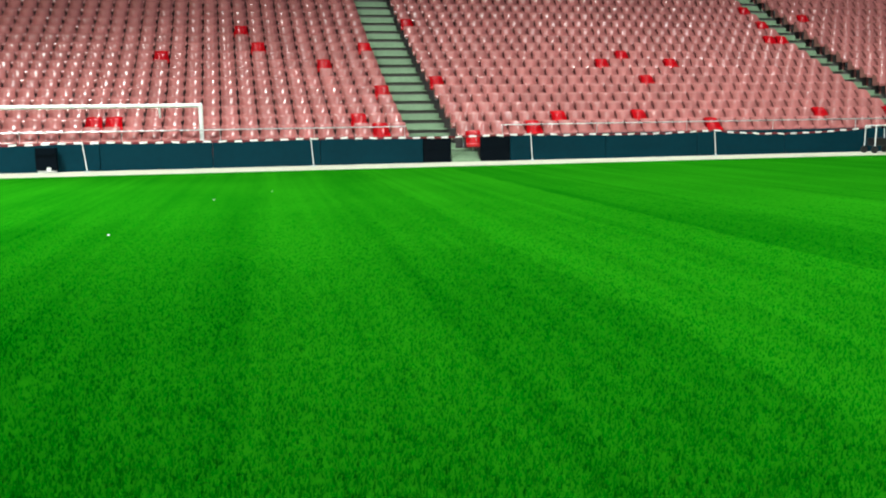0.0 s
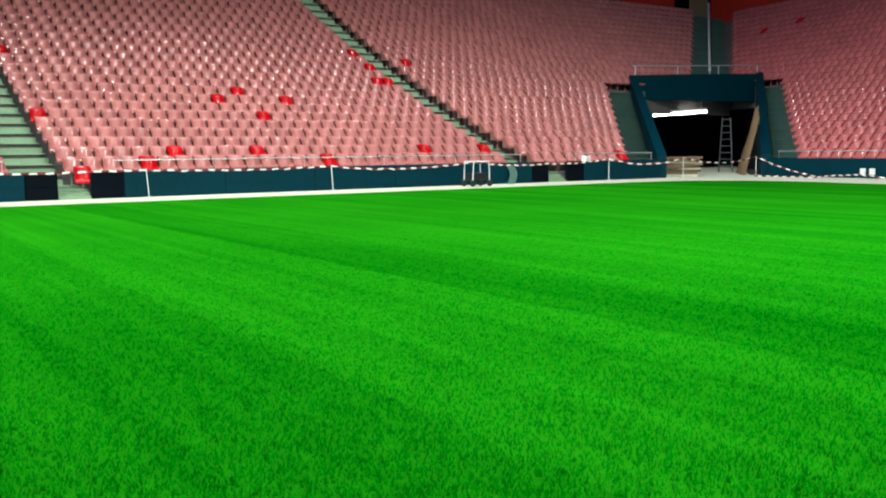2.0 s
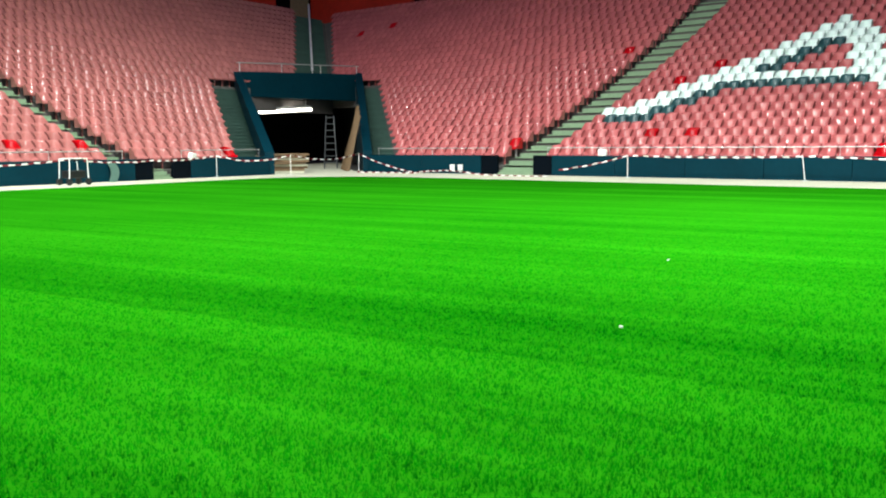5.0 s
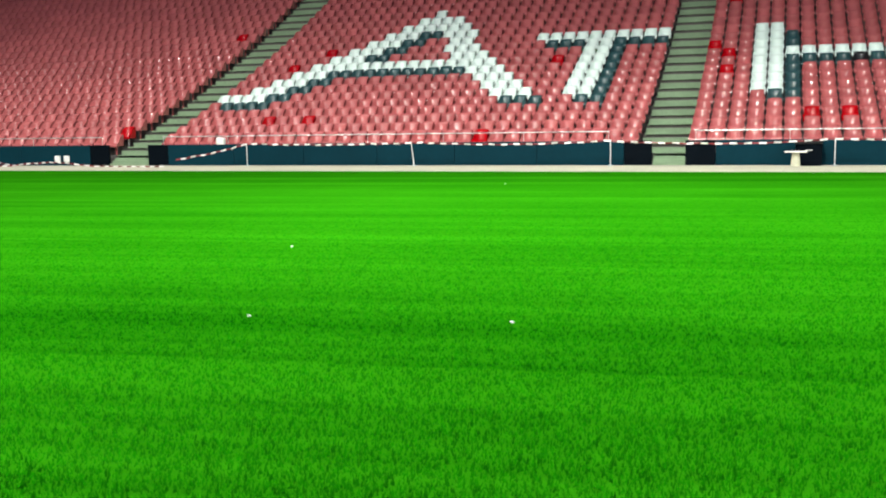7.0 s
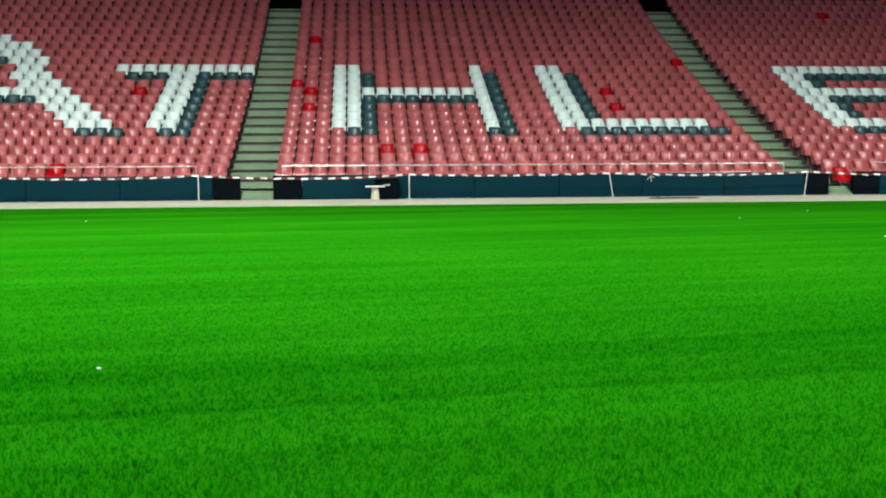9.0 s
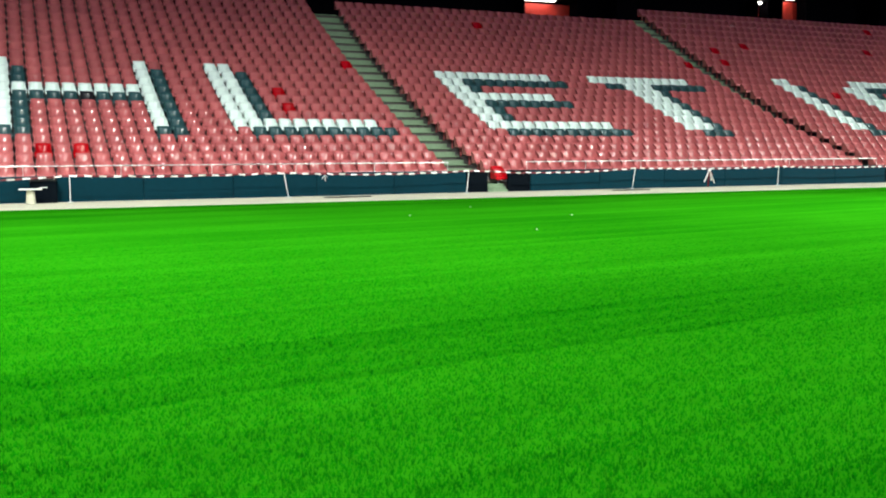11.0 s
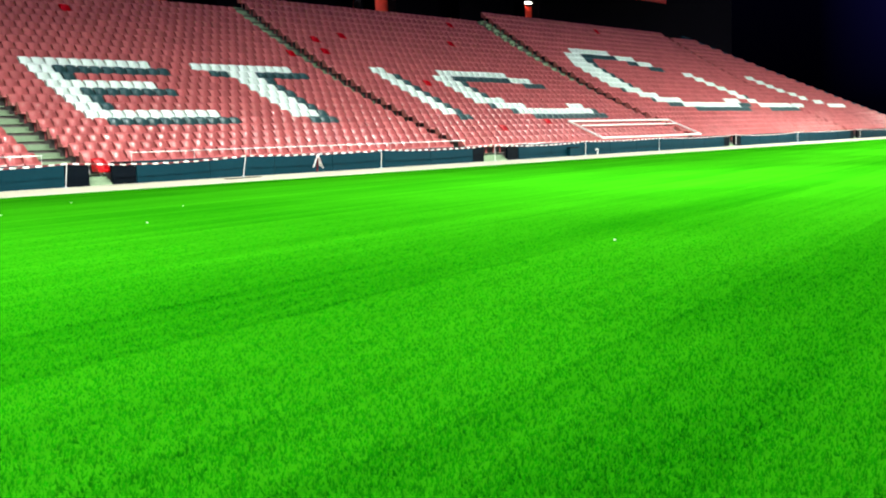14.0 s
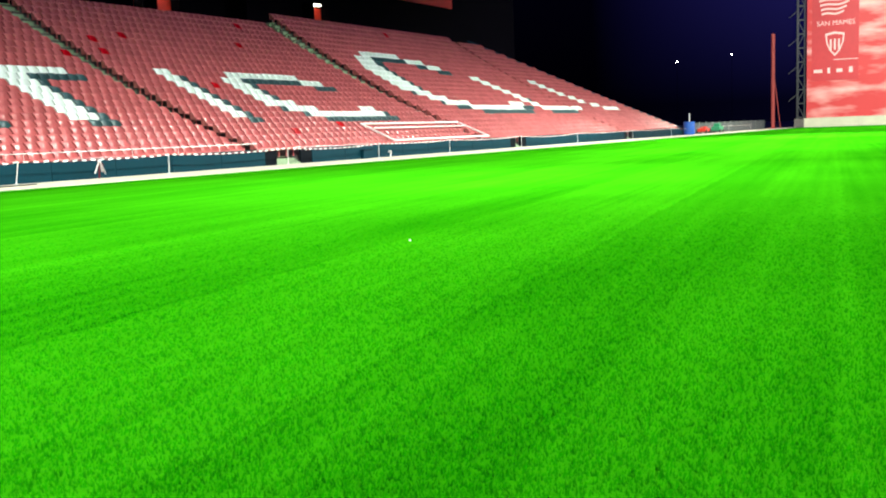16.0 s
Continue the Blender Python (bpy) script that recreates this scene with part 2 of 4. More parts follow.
# paved strip between lawn and stands, a little lower than the turf's tips
bm = bmesh.new()
cw = Vector((-32.96, 30.0, 0))
pave_pts = [(165, yc + 0.004)] + [(p.x, p.y) for p in reversed(arc)] + [tuple((ck - dirE * 70)[:2]), tuple((M_END @ Vector((-60, 0.6, 0)))[:2]), (-50, 45), (-33, 30.6), (165, 30.6)]
extrude_poly(bm, pave_pts[::-1], -0.095, 0.012)
tagged(link_mesh("pavement", bm, PAVE), "pale beige concrete strip between turf and stand", "pavement", kind="structure")

# ---- terraces ----


def terrace(name, rows, lo, hi, m, label, rise=1.0):
    ob = empty(name, m)
    for k in range(rows):
        bm = bmesh.new()
        u0 = ROW0 + ROWD * k
        u1 = u0 + ROWD + (6.0 if k == rows - 1 and hi is not far_end else 0)
        if k == 0:
            u0 = 0.35
        z = tread(k) * rise
        pts = [(lo(u0), u0), (hi(u0), u0), (hi(u1), u1), (lo(u1), u1)]
        extrude_poly(bm, pts, max(-0.05, z - 1.2), z)
        part("terrace_step", bm, CONCRETE, ob)
    return tagged(ob, label, "terrace", kind="structure")


BLOCK_RISE = [1.0, 1.0, 1.0, 1.0, 1.04, 1.12, 1.12]
side_cuts = [None] + [(a + b) / 2 for a, b in S_AISLES] + [SIDE_END]
for bi in range(7):
    lo = side_stop if bi == 0 else (lambda u, a=side_cuts[bi]: a)
    hi = far_end if bi == 6 else (lambda u, a=side_cuts[bi + 1]: a)
    terrace("terrace_side_%d" % (bi + 1), (N_END, 23, 23, 23, N_SIDE, N_SIDE, 23)[bi], lo, hi, M_SIDE, "stepped grey concrete terrace of the long stand", BLOCK_RISE[bi])
terrace("terrace_end", N_END, lambda u: -30.0, end_stop, M_END, "stepped grey concrete terrace of the end stand")


def step_block(bm, left, right, ua, ub, z, recess=0.06):
    """One step: a riser set back under the nosing of its tread."""
    uc = ua + recess
    extrude_poly(bm, [(left(uc), uc), (right(uc), uc), (right(ub), ub), (left(ub), ub)], z - 0.24, z - 0.045)
    extrude_poly(bm, [(left(ua), ua), (right(ua), ua), (right(ub + 0.05), ub + 0.05), (left(ub + 0.05), ub + 0.05)], z - 0.045, z)


def stairs(m, rows, left, right, label, rise=1.0):
    """Aisle stairs: two treads to a row, from the pavement to the top."""
    top = empty("stairs", m)
    tagged(top, label, "stairs", kind="structure")
    for k in range(rows):
        u0 = ROW0 + ROWD * k
        z0, z1 = tread(k) * rise, (tread(k + 1) if k + 1 < rows else tread(k)) * rise
        for j in range(2):
            ua, ub = u0 + j * ROWD / 2 - 0.075, u0 + (j + 1) * ROWD / 2 - 0.06
            z = z0 + (z1 - z0) * j / 2 + 0.02
            bm = bmesh.new()
            step_block(bm, left, right, ua, ub, z, 0.004 if j else 0.16)
            part("step", bm, STEPMAT, top)
    return top


for bi, (x0, x1) in enumerate(S_AISLES):
    stairs(M_SIDE, 23 if bi < 3 else N_SIDE, lambda u, a=x0: a, lambda u, a=x1: a, "grey-green concrete aisle stairs between the seat blocks", BLOCK_RISE[bi + 1])
for x0, x1 in E_AISLES:
    stairs(M_END, N_END, lambda u, a=x0: a, lambda u, a=x1: a, "grey-green concrete aisle stairs between the seat blocks")

# ---- seats ----


# A moulded bucket seat: the middle line and the wing's rim from the front skirt over pan and back to the rolled top, (y, z), with the half width.
SEAT_ROWS = [((0.05, 0.33), (0.06, 0.335), 0.245), ((0.02, 0.425), (0.03, 0.44), 0.260), ((0.08, 0.44), (0.08, 0.475), 0.264),
             ((0.26, 0.40), (0.17, 0.50), 0.260), ((0.38, 0.41), (0.20, 0.55), 0.248), ((0.435, 0.48), (0.23, 0.61), 0.232),
             ((0.485, 0.59), (0.29, 0.68), 0.224), ((0.515, 0.71), (0.39, 0.755), 0.224), ((0.53, 0.81), (0.48, 0.80), 0.220), ((0.565, 0.815), (0.54, 0.785), 0.210)]
SEAT_COLS = (-1.0, -0.86, -0.70, -0.5, 0.0, 0.5, 0.70, 0.86, 1.0)
SEAT_SPLIT = 4


def seat_shell(r0, r1):
    """The shell between two rows of the profile, closed by side skirts and, at the top, by its rear face."""
    v, f = [], []
    nc = len(SEAT_COLS)
    for (yc, zc), (ye, ze), w in SEAT_ROWS[r0:r1 + 1]:
        for s in SEAT_COLS:
            b = 0.12 * min(1.0, (abs(s) / 0.7) ** 2) + 0.88 * max(0.0, (abs(s) - 0.6) / 0.4)
            v.append(Vector((s * w, yc + (ye - yc) * b, zc + (ze - zc) * b)))
    nr = r1 - r0 + 1
    for j in range(nr - 1):
        for i in range(nc - 1):
            a = j * nc + i
            f.append((a, a + 1, a + nc + 1, a + nc))
    for col, flip in ((0, True), (nc - 1, False)):
        o = len(v)
        for j in range(nr):
            e = v[j * nc + col]
            v.append(e.copy()), v.append(Vector((e.x * 0.93, 0.06 + e.y * 0.86, min(0.36, e.z - 0.02))))
        for j in range(nr - 1):
            q = (o + 2 * j, o + 2 * j + 1, o + 2 * j + 3, o + 2 * j + 2)
            f.append(q[::-1] if flip else q)
    if r1 == len(SEAT_ROWS) - 1:
        o = len(v)
        for i in range(nc):
            e = v[(nr - 1) * nc + i]
            v.append(e.copy()), v.append(Vector((e.x * 0.95, e.y - 0.02, 0.38)))
        for i in range(nc - 1):
            f.append((o + 2 * i, o + 2 * i + 2, o + 2 * i + 3, o + 2 * i + 1))
    return v, f


BACK_V, BACK_F = seat_shell(SEAT_SPLIT, len(SEAT_ROWS) - 1)
PAN_V, PAN_F = seat_shell(0, SEAT_SPLIT)
BR_V = [Vector((x, y, z)) for z in (0.0, 0.41) for x, y in ((-0.03, 0.30), (0.03, 0.30), (0.03, 0.36), (-0.03, 0.36))]
BR_F = [(0, 1, 5, 4), (1, 2, 6, 5), (2, 3, 7, 6), (3, 0, 4, 7)]
SHELL_V, SHELL_F = seat_shell(0, len(SEAT_ROWS) - 1)
SEAT_V = np.array([tuple(p) for p in SHELL_V + BR_V])
SEAT_F = np.array(SHELL_F + [tuple(i + len(SHELL_V) for i in f) for f in BR_F])


def seat_thing(material, label, tint):
    ob = empty("stadium_seat")
    tagged(ob, label, "seat", "stadium seats")
    for nm, v, f in (("backrest", BACK_V, BACK_F), ("seat_pan", PAN_V, PAN_F), ("bracket", BR_V, BR_F)):
        c = new(nm, raw_mesh(nm, v, f, STEEL if nm == "bracket" else material, True))
        c.parent = ob
    return ob


TEMPLATES = {}


def place_seat(kind, m):
    spec = {"white": (WHITE, "white plastic stadium seat forming a letter in the stand"),
            "grey": (GREY, "slate grey plastic stadium seat shading a letter"),
            "red": (RED, "new bright red plastic stadium seat among faded ones"),
            "black": (BLACK, "black plastic stadium seat in the letter row"),
            "pink": (PINK1, "faded pinkish red plastic stadium seat in the front rows"),
            "pale": (PALE1, "sun-bleached pale pink plastic stadium seat in the front rows")}[kind]
    if kind not in TEMPLATES:
        TEMPLATES[kind] = seat_thing(*spec, kind)
        TEMPLATES[kind].matrix_world = m
        return TEMPLATES[kind]
    return copy_thing(TEMPLATES[kind], m)


def block_rows(stand):
    """Seat blocks of a stand as (name, left(u), right(u), rows)."""
    if stand == "side":
        edges = [side_seat_stop] + [e for pair in S_AISLES for e in pair] + [lambda u: far_end(u) - 0.6]
        rows = [N_END, 23, 23, 23, N_SIDE, N_SIDE, 23]
    else:
        edges = [-29.0] + [e for pair in E_AISLES for e in pair] + [end_seat_stop]
        rows = [N_END] * 3
    return [(edges[2 * i], edges[2 * i + 1], rows[i]) for i in range(len(edges) // 2)]


def val(e, u):
    return e(u) if callable(e) else e


# white strokes of each letter: row -> stretches along the stand
LETTERS = {}


def stroke(r0, r1, a, b):
    for r in range(r0, r1 + 1):
        LETTERS.setdefault(r, []).append((a, b))


# A
for r in range(5, 16):
    a = -21.75 + 0.60 * (r - 5)
    stroke(r, r, a, a + 1.75)
    b = -10.40 - 0.50 * (r - 5)
    stroke(r, r, b, b + 1.62)
stroke(16, 16, -15.2, -14.6)
stroke(9, 9, -19.3, -11.0)
# T H L E T I
stroke(12, 12, -9.68, -4.28)
stroke(5, 11, -7.68, -6.55)
stroke(5, 12, -1.02, 0.05)
stroke(5, 12, 4.34, 5.42)
stroke(9, 9, 0.0, 4.4)
stroke(5, 12, 7.64, 8.70)
stroke(5, 5, 8.6, 13.0)
stroke(5, 12, 17.6, 19.1)
stroke(12, 12, 18.8, 23.95)
stroke(9, 9, 18.8, 22.9)
stroke(5, 5, 18.8, 23.95)
stroke(12, 12, 25.75, 31.75)
stroke(5, 11, 27.8, 29.4)
stroke(5, 12, 37.55, 39.1)
# C
stroke(12, 12, 43.5, 50.0)
stroke(11, 11, 49.5, 51.6)
stroke(8, 11, 42.0, 44.1)
stroke(7, 7, 42.4, 44.9)
stroke(6, 6, 43.2, 46.2)
stroke(6, 6, 50.3, 52.4)
stroke(5, 5, 44.5, 52.4)
# C of the second word, L, U
stroke(17, 17, 62.6, 68.2)
stroke(16, 16, 61.0, 63.2)
stroke(16, 16, 68.1, 71.2)
stroke(15, 15, 60.5, 63.0)
stroke(15, 15, 70.2, 72.6)
stroke(10, 14, 60.2, 62.6)
stroke(9, 9, 61.0, 63.3)
stroke(8, 8, 61.9, 64.5)
stroke(7, 7, 63.0, 66.4)
stroke(6, 6, 65.4, 75.0)
stroke(7, 7, 73.8, 76.4)
for r in range(7, 14):
    a = 78.2 - 0.45 * (r - 7)
    stroke(r, r, a, a + 1.65)
stroke(6, 6, 78.6, 88.2)
for r in range(8, 14):
    a = 90.6 - 0.58 * (r - 8)
    stroke(r, r, a, a + 1.7)
stroke(7, 7, 92.3, 94.5)
stroke(6, 6, 94.2, 98.2)


def in_stroke(r, x):
    return any(a <= x <= b for a, b in LETTERS.get(r, ()))


def seat_stuff(places, material, words, m):
    P = np.array(places)
    V = (SEAT_V[None] * P[:, 3][:, None, None] + P[:, None, :3]).reshape(-1, 3)
    F = (SEAT_F[None] + (np.arange(len(P)) * len(SEAT_V))[:, None, None]).reshape(-1, 4)
    me = bpy.data.meshes.new("seat_block")
    me.vertices.add(len(V)), me.loops.add(F.size), me.polygons.add(len(F))
    me.vertices.foreach_set("co", V.ravel())
    me.loops.foreach_set("vertex_index", F.ravel().astype(np.int32))
    me.polygons.foreach_set("loop_start", np.arange(0, F.size, 4, dtype=np.int32))
    me.polygons.foreach_set("use_smooth", np.ones(len(F), dtype=bool))
    me.update(calc_edges=True)
    me.materials.append(material)
    ob = new("seat_block", me)
    ob.matrix_world = m
    tagged(ob, words, "seats", kind="stuff")


RED_SIDE = [(14, -24.8), (11, -19.1), (9, -20.2), (2, -18.5), (2, -16.8), (0, -9.5), (9, -8.5), (10, -2.4), (9, -1.8), (7, -1.8), (2, 0.9), (2, 1.9), (9, 10.0), (7, 9.9), (13, 13.8), (16, -1.8), (20, 22.8), (15, 36.2), (17, 37.1), (18, 39.7), (15, 33.9), (22, 53.3), (2, 40.4), (3, 45.2), (10, 40.8), (22, -50.3), (23, -48.1), (1, -24.4), (22, 72.3), (18, 49.9)]
RED_END = [(8, -2.2), (11, 0.8), (9, 1.3), (7, 3.5), (9, 5.0), (4, 5.1), (0, 4.6), (1, 4.1), (12, 7.0), (5, 7.1), (7, 13.5), (8, 14.5), (7, 16.2), (5, 14.6), (0, 9.3), (1, 10.4), (1, 13.1), (0, 15.3), (1, 19.3), (1, -3.7), (1, -3.1), (14, 22.0), (12, 22.1), (10, 21.7), (10, 22.1), (13, 24.6), (1, 22.1), (0, 28.8)]


def occupy(stand, m):
    reds = RED_SIDE if stand == "side" else RED_END
    blocks = block_rows(stand)
    for bi, (left, right, rows) in enumerate(blocks):
        places = {"pink": [], "white": [], "grey": []}
        for k in range(rows):
            u = ROW0 + ROWD * k
            a, b = val(left, u + 0.3), val(right, u + 0.3)
            n = int((b - a - 0.1) / SEATW)
            if n < 1:
                continue
            sw = (b - a) / n if n > 6 else SEATW
            z = tread(k) * (BLOCK_RISE[bi] if stand == "side" else 1.0)
            xs = [a + sw * (i + 0.5) for i in range(n)]
            near = {min(range(n), key=lambda i: abs(xs[i] - x)) for r, x in reds if r == k and a - 0.3 <= x <= b + 0.3}
            for i, x in enumerate(xs):
                kind = ""
                if stand == "side":
                    if in_stroke(k, x):
                        kind = "white"
                    elif in_stroke(k + 1, x - SEATW) and bi < 6:
                        kind = "grey"
                    if k == 8 and abs(x - 2.4) < 0.27:
                        kind = "black"
                if i in near and kind != "white":
                    kind = "red"
                tilt = random.gauss(0, 0.012)
                mm = Matrix.Translation((x, u + 0.05, z)) @ pose(0, 0, 0, 0, 0, random.gauss(0, 0.8))
                front = k == 0 and bi in ((1, 2) if stand == "end" else (1, 2, 3)) and abs(x) < 24
                if kind in ("red", "black") or (kind == "white" and bi < 4) or (front and not kind):
                    place_seat(kind or ("pale" if stand == "end" else "pink"), m @ mm)
                else:
                    places[kind or "pink"].append((x, u + 0.05, z, 1 + tilt))
        for kind, material, words in (("pink", PALE if stand == "end" else PINK, "block of %s plastic stadium seats in rows" % ("sun-bleached pale pink" if stand == "end" else "faded pinkish red")), ("white", WHITEB, "white plastic stadium seats forming distant letters"), ("grey", GREYB, "slate grey plastic stadium seats edging the letters")):
            if places[kind]:
                seat_stuff(places[kind], material, words, m)


occupy("side", M_SIDE)
place_seat("red", M_SIDE @ pose(15.95, 0.02, 0.10, 0, 0, 4))
place_seat("red", M_END @ pose(7.05, 0.02, 0.10, 0, 0, -4))
occupy("end", M_END)

# ---- front walls ----


def front_wall(name, m, spans, label):
    top = empty(name, m)
    tagged(top, label, "wall", kind="structure")
    for x0, x1, dark in spans:
        box("dark_panel" if dark else "wall_panel", (x0, x1 - 0.012, -WALL_T + (0.02 if dark else 0), 0.0, 0.0, WALL_TOP), NAVYBLACK if dark else WALLBLUE, top, "near-black panel" if dark else "", bevel=0.012)
    return top


def spans_between(edges, openings, step=2.9):
    """Wall panels with dark end panels next to each opening (a, b)."""
    out, x = [], edges[0]
    for a, b in openings + [(edges[1], None)]:
        da = a - 0.85 if b is not None else a
        n = max(1, round((da - x) / step))
        for i in range(n):
            out.append((x + (da - x) * i / n, x + (da - x) * (i + 1) / n, False))
        if b is not None:
            out.append((da, a, True)), out.append((b, b + 0.9, True))
            x = b + 0.9
    return out


S_OPEN = [(-23.8, -22.05), (-3.64, -2.65), (15.29, 16.09), (35.5, 37.3), (61.6, 62.4), (85.2, 86.0)]
E_OPEN = [(6.3, 7.17), (23.9, 24.8)]
front_wall("wall_side", M_SIDE, spans_between((-31.2, SIDE_END), S_OPEN), "low dark navy painted wall along the long stand")
front_wall("wall_end", M_END, spans_between((-30.0, 30.0), E_OPEN), "low dark navy painted wall along the end stand")


def front_rail(m, spans):
    for x0, x1 in spans:
        ob = empty("guard_rail", m)
        tagged(ob, "thin pale steel guard rail above the front wall", "rail", "guard rails")
        tube("rail", (x0, 0.2, 1.06), (x1, 0.2, 1.06), 0.017, STEEL, ob)
        n = max(2, int((x1 - x0) / 2.5))
        for i in range(n + 1):
            x = x0 + 0.03 + (x1 - x0 - 0.06) * i / n
            tube("post", (x, 0.2, 0.0), (x, 0.2, 1.06), 0.009, STEEL, ob, sides=6)


S_RAILS = [(-30.9, -24.3), (-21.6, -5.0), (-2.4, 13.9), (17.0, 34.5)]
E_RAILS = [(-29.0, 5.0), (7.9, 22.8), (25.5, 29.8)]
front_rail(M_SIDE, S_RAILS)
front_rail(M_END, E_RAILS)

# steps down through each opening
for m, opens in ((M_SIDE, S_OPEN), (M_END, E_OPEN)):
    for a, b in opens:
        ob = empty("stairs", m)
        tagged(ob, "short pale concrete steps through the wall opening", "stairs", kind="structure")
        for i in range(4):
            box("step", (a + 0.01, b - 0.01, -0.10 + 0.15 * i, 0.62, -0.02 + 0.10 * i, 0.09 + 0.10 * i), STEPMAT, ob)

# ---- tunnel in the corner ----
BL, BR = Vector((-32.04, 24.96, 0)), Vector((-31.4, 30.0, 0))
TL, TR = Vector((-43.6, 31.9, 0)), Vector((-43.7, 41.1, 0))
tunnel = empty("players_tunnel")
tagged(tunnel, "dark navy tunnel entrance cut into the corner of the stands", "tunnel", kind="structure")


def slab(name, a, b, za, zb, thick, material, parent, z0=0.0):
    d = (b - a).normalized()
    nrm = Vector((-d.y, d.x, 0)) * thick / 2
    bm = bmesh.new()
    extrude_poly(bm, [(a - nrm)[:2], (b - nrm)[:2], (b + nrm)[:2], (a + nrm)[:2]], z0, [za, zb, zb, za])
    return part(name, bm, material, parent)


slab("side_wall", BL, TL, 0.95, 5.25, 0.4, WALLBLUE, tunnel)
slab("side_wall", BR, TR, 0.95, 5.65, 0.4, WALLBLUE, tunnel)
slab("beam", TL, TR, 5.25, 5.55, 0.5, WALLBLUE, tunnel, 3.92)
dv = Vector((-0.78, 0.62, 0))
# sides, back and ceiling in near-black paint in the darkness inside the tunnel
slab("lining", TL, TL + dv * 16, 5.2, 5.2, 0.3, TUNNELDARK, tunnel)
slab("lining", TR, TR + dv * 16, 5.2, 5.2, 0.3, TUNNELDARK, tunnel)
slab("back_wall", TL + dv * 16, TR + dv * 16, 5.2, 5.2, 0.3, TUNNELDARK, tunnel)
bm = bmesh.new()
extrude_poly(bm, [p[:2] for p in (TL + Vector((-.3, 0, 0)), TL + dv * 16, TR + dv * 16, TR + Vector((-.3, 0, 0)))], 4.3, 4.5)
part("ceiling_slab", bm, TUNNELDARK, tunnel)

# steps on both sides of the tunnel and up the corner above it, their shade put into the colour
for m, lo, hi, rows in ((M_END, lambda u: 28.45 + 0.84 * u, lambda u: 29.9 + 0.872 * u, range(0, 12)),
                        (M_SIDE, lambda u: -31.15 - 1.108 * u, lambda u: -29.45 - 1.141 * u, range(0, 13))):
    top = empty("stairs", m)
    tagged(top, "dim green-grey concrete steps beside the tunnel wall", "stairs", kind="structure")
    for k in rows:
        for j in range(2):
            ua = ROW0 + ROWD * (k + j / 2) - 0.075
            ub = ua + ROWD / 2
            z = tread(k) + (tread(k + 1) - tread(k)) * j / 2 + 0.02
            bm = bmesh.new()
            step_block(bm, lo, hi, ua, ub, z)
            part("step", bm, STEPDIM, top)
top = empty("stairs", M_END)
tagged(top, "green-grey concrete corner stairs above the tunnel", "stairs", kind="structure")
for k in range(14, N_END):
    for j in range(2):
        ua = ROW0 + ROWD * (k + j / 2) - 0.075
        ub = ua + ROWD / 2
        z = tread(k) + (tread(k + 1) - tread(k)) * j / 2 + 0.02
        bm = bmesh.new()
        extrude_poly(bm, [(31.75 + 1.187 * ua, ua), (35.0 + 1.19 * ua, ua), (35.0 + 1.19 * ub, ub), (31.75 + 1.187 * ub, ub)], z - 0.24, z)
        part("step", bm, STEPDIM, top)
hr = empty("handrail")
tagged(hr, "pale steel handrail up the corner stairs", "handrail")
ha, hb = M_END @ Vector((33.4 + 1.19 * 11.2, 11.2, tread(14) + 0.75)), M_END @ Vector((33.4 + 1.19 * 21.5, 21.5, tread(27) + 1.3))
tube("rail", ha, hb, 0.075, WHITEPAINT, hr)
for i in range(5):
    p = ha.lerp(hb, i / 4)
    tube("post", p, p - Vector((0, 0, 1.25)), 0.04, STEEL, hr)
br = empty("guard_rail")
tagged(br, "thin steel rail along the top of the tunnel beam", "rail", "guard rails")
tube("rail", TL + Vector((0, 0, 5.75)), TR + Vector((0, 0, 6.05)), 0.03, STEEL, br)
for i in range(4):
    p = (TL + Vector((0, 0, 5.75))).lerp(TR + Vector((0, 0, 6.05)), 0.02 + i * 0.32)
    tube("post", p, p - Vector((0, 0, 0.6)), 0.025, STEEL, br)


# ---- things in the tunnel ----
def ray_point(az, r, z):
    return Vector((-math.sin(radians(az)) * r, math.cos(radians(az)) * r, z))


for (a0, z0, r0), (a1, z1, r1) in (((52.6, 3.10, 55.5), (49.6, 3.32, 57.5)), ((51.8, 3.54, 57.5), (50.2, 3.60, 59.0))):
    lamp = empty("tube_light")
    tagged(lamp, "lit white fluorescent tube light under the tunnel ceiling", "lamp", "tunnel lamps")
    p, q = ray_point(a0, r0, z0), ray_point(a1, r1, z1)
    tube("tube", p, q, 0.065, LAMPW, lamp)
    tube("housing", p + Vector((0, 0, 0.16)), q + Vector((0, 0, 0.16)), 0.06, STEEL, lamp)
    for e in (p.lerp(q, 0.1), p.lerp(q, 0.9)):
        tube("hanger", e + Vector((0, 0, 0.16)), Vector((e.x, e.y, 4.34)), 0.012, STEEL, lamp, sides=5)

lad = empty("stepladder")
tagged(lad, "tall aluminium stepladder standing in the dark tunnel", "ladder")
p0 = ray_point(48.5, 50.0, 0)
sd = Vector((math.cos(radians(48.5)), math.sin(radians(48.5)), 0))
fw = Vector((-sd.y, sd.x, 0))
for sgn in (-1, 1):
    tube("stile", p0 + sd * 0.33 * sgn, p0 + sd * 0.2 * sgn + fw * 0.5 + Vector((0, 0, 2.75)), 0.035, SHADEMETAL, lad, sides=6)
    tube("rear_leg", p0 + sd * 0.33 * sgn + fw * 1.1, p0 + sd * 0.2 * sgn + fw * 0.55 + Vector((0, 0, 2.72)), 0.03, SHADEMETAL, lad, sides=6)
